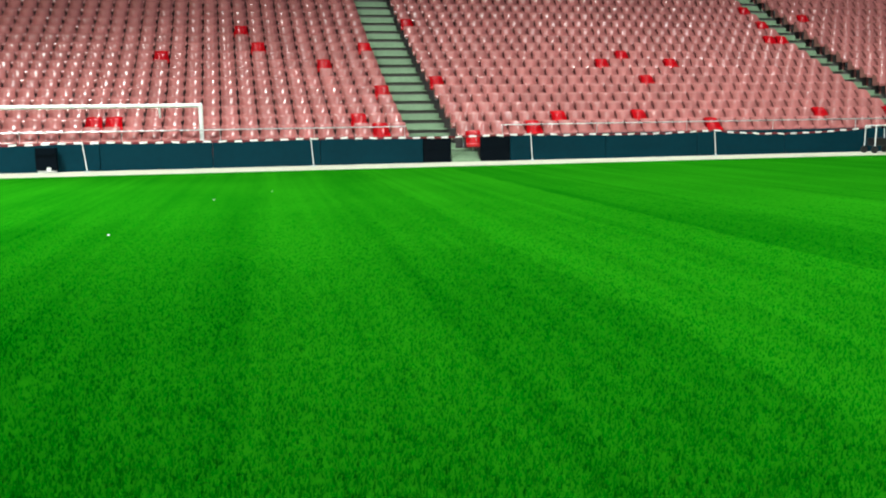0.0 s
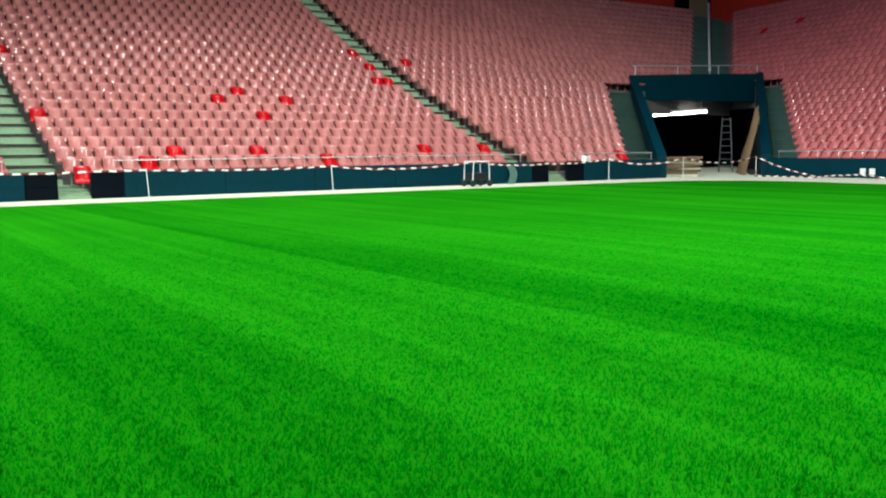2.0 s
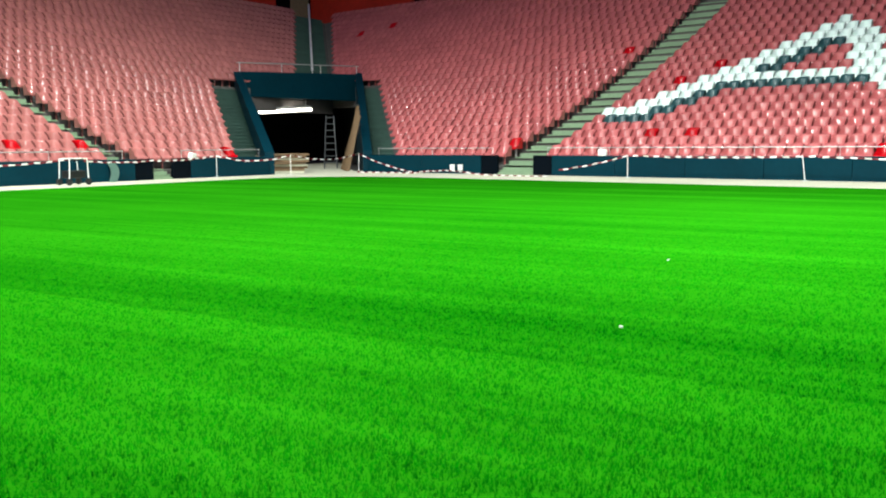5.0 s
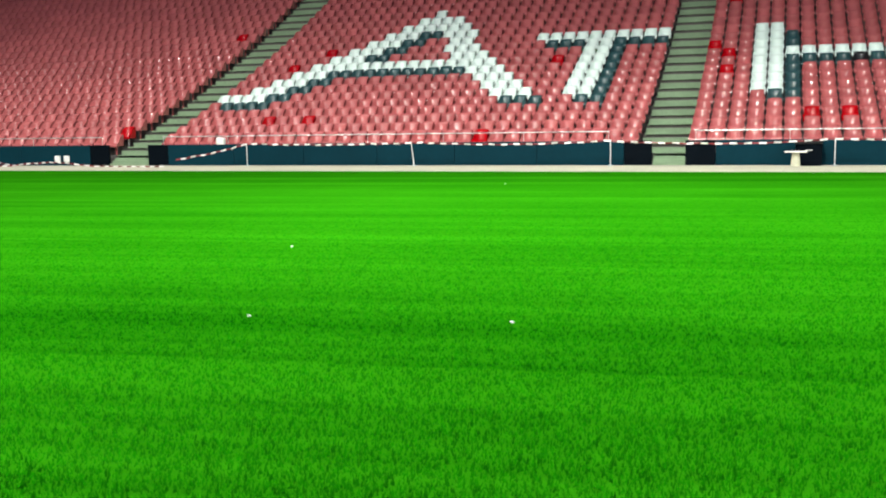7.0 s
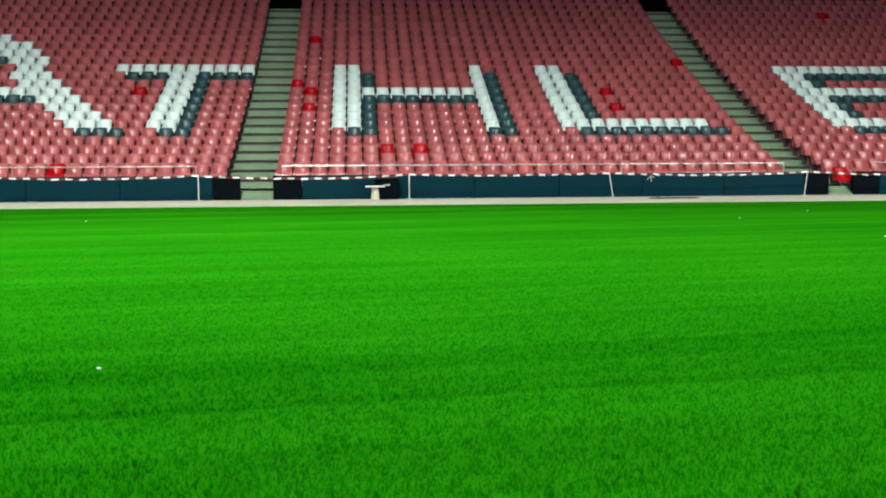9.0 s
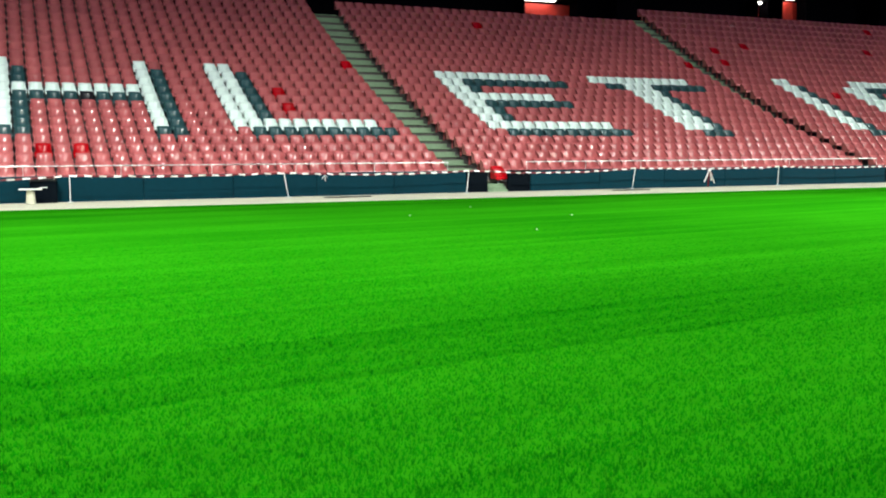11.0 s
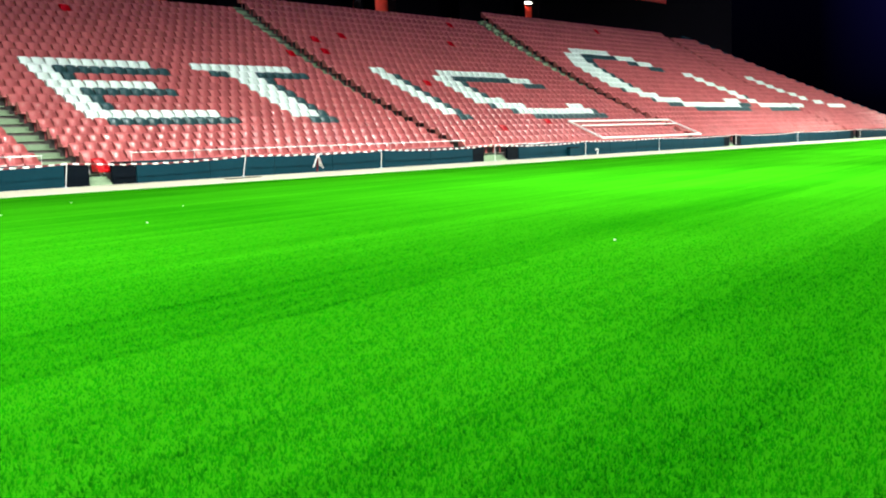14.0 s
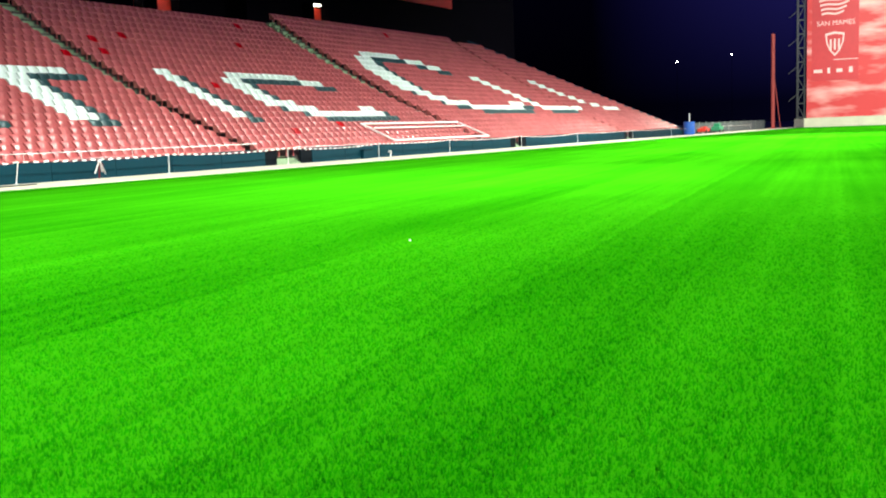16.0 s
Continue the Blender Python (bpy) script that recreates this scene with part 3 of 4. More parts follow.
for i in range(1, 9):
    s = i / 8.3
    c = p0 + fw * 0.5 * s + Vector((0, 0, 2.75 * s))
    w_ = 0.33 - 0.13 * s
    tube("rung", c - sd * w_, c + sd * w_, 0.026, SHADEMETAL, lad, sides=6)

for i in range(5):
    ob = empty("leaning_plank")
    tagged(ob, "rough wooden plank leaning against the tunnel wall", "plank", "leaning planks")
    a = BR + (TR - BR) * (0.06 + 0.05 * i) + Vector((-0.75 - 0.1 * i, -0.55, 0))
    b = BR + (TR - BR) * (0.11 + 0.05 * i) + Vector((-0.22, -0.25, 2.6 + 0.25 * (i % 3)))
    d = (b - a).normalized()
    bm = bmesh.new()
    add_box(bm, -0.11, 0.11, -0.02, 0.02, 0, (b - a).length, 0.006)
    bm.transform(Matrix.Translation(a) @ d.to_track_quat("Z", "Y").to_matrix().to_4x4())
    part("board", bm, WOOD, ob)

pile = empty("board_stack")
tagged(pile, "stack of boards and rolled matting by the tunnel mouth", "building material")
pb = Vector((-33.6, 26.9, 0))
for i in range(9):
    bm = bmesh.new()
    add_box(bm, -1.0 + random.uniform(-.15, .15), 1.0 + random.uniform(-.15, .15), -0.6, 0.6, 0, 0.09, 0.012)
    bm.transform(Matrix.Translation(pb + Vector((random.uniform(-.1, .1), random.uniform(-.1, .1), 0.012 + 0.095 * i))) @ pose(0, 0, 0, 0, 0, 60 + random.uniform(-9, 9)))
    part("board", bm, WOOD if i % 3 else PAVE, pile)

# ---- stakes and barrier tape ----


def stake(p, h, lean, group="barrier stakes"):
    ob = empty("barrier_stake", Matrix.Translation(p))
    tagged(ob, "thin pale steel stake holding the barrier tape", "stake", group)
    tube("rod", (0, 0, -0.02), (lean[0], lean[1], h), 0.013, WHITEPAINT, ob, sides=7)
    tube("foot", (0, 0, 0.0), (0, 0, 0.03), 0.09, STEEL, ob, sides=10)
    return Vector(p) + Vector((lean[0], lean[1], h - 0.03))


def tape(points, sags):
    """Red and white barrier tape hung from point to point."""
    ob = empty("barrier_tape")
    tagged(ob, "red and white striped plastic barrier tape hung between stakes", "tape")
    bms = [bmesh.new(), bmesh.new()]
    count = 0
    for (a, b), sag in zip(zip(points, points[1:]), sags):
        a, b = Vector(a), Vector(b)
        n = max(4, int((b - a).length / 0.2))
        prev = None
        for i in range(n + 1):
            s = i / n
            p = a.lerp(b, s) - Vector((0, 0, sag * 4 * s * (1 - s))) + Vector((0, 0, random.gauss(0, 0.008)))
            tw = 0.6 * math.sin(s * 9 + count)
            up = Vector((0.0, math.sin(tw) * 0.026, math.cos(tw) * 0.026))
            if prev is not None:
                q, uq = prev
                bm = bms[0 if (count % 2) else 1]
                off = Vector((0, 0.002, 0))
                f = [bm.verts.new(v) for v in (q - uq - off, p - up - off, p + up - off, q + uq - off)]
                g = [bm.verts.new(v) for v in (q - uq + off, p - up + off, p + up + off, q + uq + off)]
                bm.faces.new(f), bm.faces.new(g[::-1])
                for k in range(4):
                    j = (k + 1) % 4
                    bm.faces.new((f[j], f[k], g[k], g[j]))
                count += 1
            prev = (p, up)
    tagged(part("white_stretch", bms[0], TAPEW, ob, "white plastic tape"), kind="stuff")
    tagged(part("red_stretch", bms[1], TAPER, ob, "red plastic tape"), kind="stuff")


side_x = [-17.5, -11.25, -4.82, 1.54, 7.94, 14.15, 20.95, 28.0, 35.6, 43.3, 51.1, 61.3, 71.7, 85.0, 97.0, 109.0, 121.0, 133.0]
leans = [0.0, -0.10, 0.0, 0.0, -0.14, 0.10, 0.16, 0.05, 0.0, 0.02, 0.0, 0.04, 0.0, 0.0, 0.0, 0.0, 0.0, 0.0]
tops = [stake((x, SIDE_D - 0.72, 0.012), 0.80, (ln, 0.0)) for x, ln in zip(side_x, leans)]
first = Vector((-20.3, SIDE_D - 0.9, 0.25))
tape([first] + tops, [0.05] + [0.05 + 0.03 * (i % 3) for i in range(len(tops) - 1)])
tape([(-30.6, 28.6, 0.05), (-27.5, 28.9, 0.04), (-24.4, 28.4, 0.16), (-23.0, 28.6, 0.03), (-20.4, 28.5, 0.03)], [0.0, -0.06, 0.03, 0.0])
eps = [M_END @ Vector((a, -0.72, 0.012)) for a in (-16.0, -9.8, -3.68, 2.24, 8.56, 14.38)]
etops = [stake(p, 0.80, (0.0, ln)) for p, ln in zip(eps, (0, 0, -0.10, -0.06, -0.05, -0.05))]
cart_p = M_END @ Vector((19.6, -1.3, 0.012))
tape(etops + [cart_p + Vector((0, -0.3, 0.80)), cart_p + Vector((0, 0.35, 0.80))], [0.03, 0.04, 0.03, 0.03, 0.05, 0.14, 0.0])
tps = [Vector((-31.0, 21.6, 0.012)), Vector((-30.6, 24.9, 0.012)), Vector((-30.6, 28.7, 0.012))]
ttops = [stake(p, 0.86, (0, 0)) for p in tps]
tape([cart_p + Vector((0, 0.35, 0.75)), M_END @ Vector((23.2, -0.9, 0.72))] + ttops + [Vector((-28.9, 28.9, 0.3)), Vector((-27.4, 28.9, 0.03))], [0.05, 0.06, 0.22, 0.22, 0.04, 0.0])
knot = empty("tape_bundle", Matrix.Translation((24.55, SIDE_D - 0.72, 0.68)))
tagged(knot, "knotted loose ends of striped barrier tape hanging down", "tape")
for i, (dx, dz, mt) in enumerate(((-0.24, -0.46, TAPEW), (-0.06, -0.66, TAPER), (0.1, -0.42, TAPEW), (0.25, -0.5, TAPEW), (0.17, -0.2, TAPER))):
    bm = bmesh.new()
    add_box(bm, -0.04, 0.04, -0.003, 0.003, 0, 1)
    v = Vector((dx, 0, dz))
    bm.transform(v.to_track_quat("Z", "Y").to_matrix().to_4x4() @ Matrix.Diagonal((1, 1, v.length, 1)))
    part("loose_end", bm, mt, knot)
    if i == 0:
        bm = bmesh.new()
        bmesh.ops.create_icosphere(bm, subdivisions=1, radius=0.07)
        part("knot", bm, TAPEW, knot)

# a torn scrap of tape tied to the line
scrap = empty("tape_scrap", Matrix.Translation((9.13, SIDE_D - 0.73, 0.70)))
tagged(scrap, "torn white scrap of tape tied to the barrier tape", "tape")
for dx, dz in ((-0.10, -0.13), (0.02, -0.20), (0.11, -0.07)):
    bm = bmesh.new()
    add_box(bm, -0.035, 0.035, -0.003, 0.003, 0, 1)
    v = Vector((dx, 0, dz))
    bm.transform(v.to_track_quat("Z", "Y").to_matrix().to_4x4() @ Matrix.Diagonal((1, 1, v.length, 1)))
    part("loose_end", bm, TAPEW, scrap)

# ---- goals ----
g1 = empty("football_goal", M_END)
tagged(g1, "white portable football goal frame behind the front wall", "goal", "football goals")
GA, GB, GU = -8.05, -0.75, 0.36
tube("crossbar", (GA - 0.06, GU, 1.74), (GB + 0.06, GU, 1.74), 0.06, WHITEPAINT, g1, sides=12)
for a in (GA, GB):
    tube("post", (a, GU, 0.0), (a, GU, 1.74), 0.06, WHITEPAINT, g1, sides=12)
for a in (GA + 1.1, GB - 1.1):
    tube("net_support", (a, GU, 1.72), (a, GU + 0.12, 1.42), 0.03, WHITEPAINT, g1)
g2 = empty("football_goal", M_SIDE)
tagged(g2, "white football goal frame lying across the front seats", "goal", "football goals")
gc = [(46.3, 0.15, 0.92), (58.0, 0.15, 0.92), (58.6, 2.9, rake(2.9) + 0.12), (46.9, 2.9, rake(2.9) + 0.12)]
for i, nm in enumerate(("ground_bar", "post", "crossbar", "post")):
    tube(nm, gc[i], gc[(i + 1) % 4], 0.055, WHITEPAINT, g2, sides=10)
tube("net_bar", (47.2, 2.2, rake(2.2) + 0.12), (58.4, 2.2, rake(2.2) + 0.12), 0.04, WHITEPAINT, g2, sides=8)

# ---- line-marking trolley by the end wall ----
cart = empty("line_marking_trolley", Matrix.Translation(cart_p) @ pose(0, 0, 0, 0, 0, END_TURN))
tagged(cart, "white tubular trolley with black tray and wheels", "trolley")
for x in (-0.36, 0.36):
    for y in (-0.25, 0.25):
        tube("upright", (x, y, 0.12), (x * 0.9, y, 0.84), 0.018, WHITEPAINT, cart)
        bm = bmesh.new()
        bmesh.ops.create_cone(bm, cap_ends=True, segments=14, radius1=0.11, radius2=0.11, depth=0.05, matrix=Matrix.Translation((x, y, 0.11)) @ pose(0, 0, 0, 90, 0, 0))
        part("wheel", bm, BLACK, cart)
    tube("side_bar", (x * 0.9, -0.25, 0.84), (x * 0.9, 0.25, 0.84), 0.018, WHITEPAINT, cart)
for y in (-0.25, 0.25):
    tube("top_bar", (-0.33, y, 0.84), (0.33, y, 0.84), 0.018, WHITEPAINT, cart)
box("tray", (-0.30, 0.30, -0.22, 0.22, 0.22, 0.46), BLACK, cart, bevel=0.02)

# ---- things along the long wall ----
tb = empty("pedestal_table", Matrix.Translation((0.49, SIDE_D - 1.1, 0.012)))
tagged(tb, "small pedestal table with pale top beside the wall", "table")
box("top", (-0.30, 0.30, -0.2, 0.2, 0.40, 0.44), WHITEPAINT, tb, bevel=0.008)
bm = bmesh.new()
bmesh.ops.create_cone(bm, cap_ends=True, segments=12, radius1=0.13, radius2=0.10, depth=0.39, matrix=Matrix.Translation((0, 0, 0.205)))
part("pedestal", bm, PAVE, tb, "beige column")
cs = empty("equipment_case", Matrix.Translation((0.85, SIDE_D - 0.38, 0.012)))
tagged(cs, "black equipment case standing against the navy wall", "case")
box("body", (-0.36, 0.36, -0.2, 0.2, 0.0, 0.62), NAVYBLACK, cs, bevel=0.02)
box("lid", (-0.37, 0.37, -0.21, 0.21, 0.62, 0.70), BLACK, cs, bevel=0.02)
tube("handle", (-0.1, -0.23, 0.45), (0.1, -0.23, 0.45), 0.015, STEEL, cs)
cb = empty("control_cabinet", M_END @ pose(-4.73, -0.36, 0.012))
tagged(cb, "dark teal control cabinet against the end wall", "cabinet")
box("body", (-0.26, 0.26, -0.14, 0.14, 0.06, 0.66), NAVYBLACK, cb, bevel=0.015)
box("plinth", (-0.22, 0.22, -0.12, 0.12, 0.0, 0.06), STEEL, cb)
box("tap", (0.02, 0.12, -0.2, -0.14, 0.04, 0.14), WHITEPAINT, cb, "small white fitting")
for x in (-26.15, -25.72):
    ob = empty("wall_socket", Matrix.Translation((x, SIDE_D - WALL_T, 0.27)))
    tagged(ob, "square white weatherproof socket box on the navy wall", "socket", "wall sockets")
    box("housing", (-0.12, 0.12, -0.07, 0.0, -0.12, 0.12), WHITEPAINT, ob, bevel=0.015)
    box("flap", (-0.07, 0.07, -0.085, -0.07, -0.06, 0.07), TAPEW, ob, bevel=0.004)
for m_, x, z in ((M_SIDE, -18.95, 0.90), (M_END, 25.8, 0.86)):
    ob = box("paper_bag", (-0.16, 0.16, -0.17, 0.02, -0.13, 0.12), WHITEPAINT, bevel=0.03)
    ob.matrix_world = m_ @ pose(x, 0, z, 8, 5, 12)
    tagged(ob, "crumpled white bag caught on the wall top", "bag")
for x in (9.6, 20.3):
    ob = box("floor_mat", (-0.75, 0.75, -0.14, 0.14, 0, 0.025), NAVYBLACK, bevel=0.006)
    ob.matrix_world = pose(x, SIDE_D - 1.6, 0.013, 0, 0, 2)
    tagged(ob, "flat dark board lying on the concrete strip", "board")

# hose hook and box at the foot of the long wall
hk = empty("hose_hook", Matrix.Translation((45.2, SIDE_D - WALL_T - 0.05, 0.012)))
tagged(hk, "white bent tube hook standing against the navy wall", "hook")
ring = [(0.12 * math.cos(radians(a)), 0.0, 0.22 + 0.12 * math.sin(radians(a))) for a in range(-60, 200, 26)]
bm = bmesh.new()
for a, b in zip(ring, ring[1:]):
    add_tube(bm, a, b, 0.03, 6)
part("loop", bm, WHITEPAINT, hk)
tube("stem", (ring[0][0], 0, 0.0), ring[0], 0.03, WHITEPAINT, hk, sides=6)
jb = empty("junction_box", Matrix.Translation((42.8, SIDE_D - WALL_T, 0.012)))
tagged(jb, "dark teal junction box against the navy wall", "box")
box("body", (-0.42, 0.42, -0.22, -0.004, 0.0, 0.44), WALLBLUE, jb, bevel=0.02)
box("lid", (-0.44, 0.44, -0.24, -0.004, 0.44, 0.48), NAVYBLACK, jb, bevel=0.01)
# a board bent against the end wall
wd_ = empty("leaning_board", M_END @ pose(21.9, -WALL_T - 0.02, 0.012))
tagged(wd_, "warped dark green board leaning on the navy wall", "board")
bm = bmesh.new()
n = 8
fr = [(0.26 * math.sin(i / n * 2.4) - 0.12, -0.30 + 0.28 * i / n, 0.66 * i / n) for i in range(n + 1)]
for a, b in zip(fr, fr[1:]):
    q = [bm.verts.new((x + dx, y + dy, z)) for dy in (0, 0.02) for (x, y, z), dx in ((a, -0.17), (a, 0.17), (b, 0.17), (b, -0.17))]
    for f in ((0, 1, 2, 3), (7, 6, 5, 4), (0, 4, 5, 1), (2, 6, 7, 3), (1, 5, 6, 2), (3, 7, 4, 0)):
        bm.faces.new([q[k] for k in f])
part("sheet", bm, STEPDIM, wd_)

# scraps of paper on the turf
for x, y in ((-1.52, 5.6), (-3.23, 5.35), (-4.75, 8.77), (-5.54, 19.9), (7.62, 18.5), (10.6, 16.9), (7.97, 13.8), (9.08, 5.77), (-10.6, -3.25), (-17.0, -2.3), (-15.3, -3.0), (10.2, 20.9)):
    bm = bmesh.new()
    bmesh.ops.create_icosphere(bm, subdivisions=2, radius=0.012)
    for v in bm.verts:
        v.co += Vector([random.uniform(-0.007, 0.007) for _ in range(3)])
        v.co.z *= 0.6
    ob = link_mesh("paper_scrap", bm, TAPEW)
    ob.matrix_world = pose(x, y, 0.022, 0, 0, random.uniform(0, 360))
    tagged(ob, "small crumpled white paper scrap on the turf", "litter", "paper scraps")

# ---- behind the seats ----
# the concourse's lack of light is put into these walls' colour
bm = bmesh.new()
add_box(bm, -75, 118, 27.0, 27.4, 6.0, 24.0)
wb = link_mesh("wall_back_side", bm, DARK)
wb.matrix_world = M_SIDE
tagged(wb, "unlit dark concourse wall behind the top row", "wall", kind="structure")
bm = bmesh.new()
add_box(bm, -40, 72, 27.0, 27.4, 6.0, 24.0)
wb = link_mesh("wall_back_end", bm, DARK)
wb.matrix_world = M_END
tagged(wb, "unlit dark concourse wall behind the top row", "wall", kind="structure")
# unseen slab, added to close the dark over the rows
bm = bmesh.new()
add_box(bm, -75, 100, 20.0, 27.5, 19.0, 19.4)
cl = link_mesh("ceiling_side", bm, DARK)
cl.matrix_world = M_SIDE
tagged(cl, "near-black slab added to close the dark above the top rows", "ceiling", kind="structure")


def kiosk(az0, az1, zlamp, name="red_kiosk"):
    """A red-painted concourse recess with a lamp strip over it, on the back wall."""
    x0, x1 = 56.6 * math.tan(radians(-az0)), 56.6 * math.tan(radians(-az1))
    ob = empty("concourse_kiosk", Matrix.Translation((0, 56.6, 0)))
    tagged(ob, "red painted concourse recess under a bright lamp strip", "kiosk", "concourse kiosks")
    box("red_panel", (x0, x1, 0.05, 0.42, zlamp - 3.4, zlamp - 0.02), REDWALL, ob)
    # canopy and jambs in the same near-black, to sink into the darkness
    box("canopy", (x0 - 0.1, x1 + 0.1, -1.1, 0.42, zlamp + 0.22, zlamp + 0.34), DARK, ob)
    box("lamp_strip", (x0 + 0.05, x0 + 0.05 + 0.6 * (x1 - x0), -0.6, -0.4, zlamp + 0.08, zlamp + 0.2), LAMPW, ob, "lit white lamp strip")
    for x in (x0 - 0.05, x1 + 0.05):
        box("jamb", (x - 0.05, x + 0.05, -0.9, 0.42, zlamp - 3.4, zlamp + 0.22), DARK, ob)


kiosk(-28.9, -31.9, 11.5)
kiosk(-42.0, -42.5, 12.4)
kiosk(-43.3, -44.5, 12.9)
kiosk(-52.1, -52.95, 13.5)
# columns, also coloured near-black for the unlit concourse
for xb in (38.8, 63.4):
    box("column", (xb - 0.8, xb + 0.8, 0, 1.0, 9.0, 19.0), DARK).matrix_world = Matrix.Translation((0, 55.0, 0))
    tagged(bpy.data.objects["column" if xb < 50 else "column.001"], "concrete column on the unlit concourse, coloured near-black", "column", kind="structure")
rb = box("hanging_banner", (85, 101, 0, 0.2, 15.8, 19.0), REDWALL, bevel=0.02)
rb.matrix_world = Matrix.Translation((0, 56.83, 0))
tagged(rb, "long red banner hung high behind the stand", "banner")
# corner above the tunnel: red wall and pale column
cw_ = empty("corner_wall")
tagged(cw_, "red painted corner wall with a pale column above the stairs", "wall", kind="structure")
for (a0, r0), (a1, r1), mt, nm in (((54.6, 77.0), (51.6, 81.0), REDWALL, "red_panel"), ((51.5, 83.5), (49.6, 83.5), WOOD, "pale_column"), ((49.4, 84.0), (43.5, 77.5), REDWALL, "red_panel")):
    slab(nm, ray_point(a0, r0, 0), ray_point(a1, r1, 0), 17.0, 17.0, 0.4, mt, cw_, 9.0)

# sloping parapet that closes the long stand
par = empty("end_parapet", M_SIDE)
tagged(par, "sloping dark teal concrete parapet at the stand's end", "parapet", kind="structure")
for k in range(N_SIDE):
    u0, u1 = ROW0 + ROWD * k, ROW0 + ROWD * (k + 1)
    bm = bmesh.new()
    extrude_poly(bm, [(far_end(u0) + 0.01, u0), (far_end(u0) + 0.4, u0), (far_end(u1) + 0.4, u1 - 0.01), (far_end(u1) + 0.01, u1 - 0.01)], 0.0, [rake(u) * 1.12 - 0.2 for u in (u0, u0, u1, u1)])
    part("parapet_panel", bm, WALLBLUE, par)

# ---- far end ----
GREYPANEL = mat("grey_barrier_panel", (0.06, 0.08, 0.085), 0.6, var=0.2)
for i in range(14):
    x0 = 105.0 + i * 2.95
    ob = empty("site_barrier", Matrix.Translation((x0, 30.2, 0)))
    tagged(ob, "grey solid site barrier panel on the far touchline", "barrier", "site barriers")
    box("panel", (0.03, 2.9, -0.04, 0.04, 0.08, 1.25), GREYPANEL, ob, bevel=0.01)
    tube("post", (0.0, 0, 0), (0.0, 0, 1.35), 0.04, STEEL, ob)
    box("foot", (-0.2, 0.2, -0.3, 0.3, 0, 0.1), CONCRETE, ob, bevel=0.02)
dr = empty("plastic_drum", Matrix.Translation((103.2, 29.2, 0.012)))
tagged(dr, "blue plastic drum by the far barrier", "drum")
bm = bmesh.new()
prof = [(0.0, 0.0), (0.55, 0.0), (0.60, 0.08), (0.60, 0.45), (0.63, 0.5), (0.60, 0.55), (0.60, 0.95), (0.63, 1.0), (0.60, 1.05), (0.58, 1.35), (0.5, 1.4), (0.0, 1.4)]
vs = [[bm.verts.new((r * math.cos(t * math.pi / 8), r * math.sin(t * math.pi / 8), z)) for t in range(16)] for r, z in prof[1:-1]]
for a, b in zip(vs, vs[1:]):
    for i in range(16):
        bm.faces.new((a[i], a[(i + 1) % 16], b[(i + 1) % 16], b[i]))
bm.faces.new(vs[0][::-1]), bm.faces.new(vs[-1])
part("body", bm, BLUEP, dr)
tube("broom_handle", (0.1, 0, 1.35), (0.15, 0, 2.3), 0.05, TAPEW, dr, "white stick")
GREENP = mat("green_paint", (0.02, 0.25, 0.12), 0.5)
for x, y, mt, hgt, lab in ((109.5, 29.3, REDWALL, 0.8, "low red machine by the far barrier"), (114.0, 28.9, GREENP, 1.1, "small green mower by the far barrier")):
    ob = empty("mower", Matrix.Translation((x, y, 0.012)))
    tagged(ob, lab, "machine")
    box("deck", (-1.0, 1.0, -0.5, 0.5, 0.2, hgt * 0.7), mt, ob, bevel=0.08)
    box("engine", (-0.5, 0.3, -0.35, 0.35, hgt * 0.7, hgt), mt, ob, bevel=0.08)
    for wx in (-0.75, 0.75):
        for wy in (-0.5, 0.5):
            bm = bmesh.new()
            bmesh.ops.create_cone(bm, cap_ends=True, segments=14, radius1=0.24, radius2=0.24, depth=0.14, matrix=Matrix.Translation((wx, wy, 0.24)) @ pose(0, 0, 0, 90, 0, 0))
            part("wheel", bm, BLACK, ob)
pp = ray_point(-78.78, 150, 0)
po = empty("steel_pole", Matrix.Translation(pp))
tagged(po, "tall dark red steel pole at the far end", "pole")
tube("shaft", (0, 0, -0.05), (0, 0, 13.75), 0.27, RUST, po, sides=14)
tube("stay", (-0.55, -1.2, 0), (-0.1, -0.2, 7.4), 0.06, RUST, po)
box("base_plate", (-0.5, 0.5, -0.5, 0.5, 0, 0.12), RUST, po)

# screen banner on its scaffold
b0, b1 = ray_point(-80.55, 150, 0), ray_point(-93.0, 150, 0)
bd = (b1 - b0).normalized()
bn = Vector((bd.y, -bd.x, 0))
if bn.dot(b0) > 0:
    bn = -bn
M_BAN = Matrix(((bd.x, -bn.x, 0, b0.x), (bd.y, -bn.y, 0, b0.y), (0, 0, 1, 0), (0, 0, 0, 1)))
BW = (b1 - b0).length
BANNER = bpy.data.materials.new("printed_red_banner")
BANNER.use_nodes = True
bnn, bll = BANNER.node_tree.nodes, BANNER.node_tree.links
bt = bnn.new("ShaderNodeTexCoord")
bmap = bnn.new("ShaderNodeMapping")
bmap.inputs["Scale"].default_value = (0.09, 1.0, 0.33)
bmap.inputs["Rotation"].default_value = (0, radians(9), 0)
bno = bnn.new("ShaderNodeTexNoise")
bno.inputs["Scale"].default_value, bno.inputs["Detail"].default_value = 1.6, 3
bra = bnn.new("ShaderNodeValToRGB")
bra.color_ramp.elements[0].position, bra.color_ramp.elements[0].color = 0.46, (0.52, 0.03, 0.035, 1)
bra.color_ramp.elements[1].position, bra.color_ramp.elements[1].color = 0.78, (0.80, 0.50, 0.48, 1)
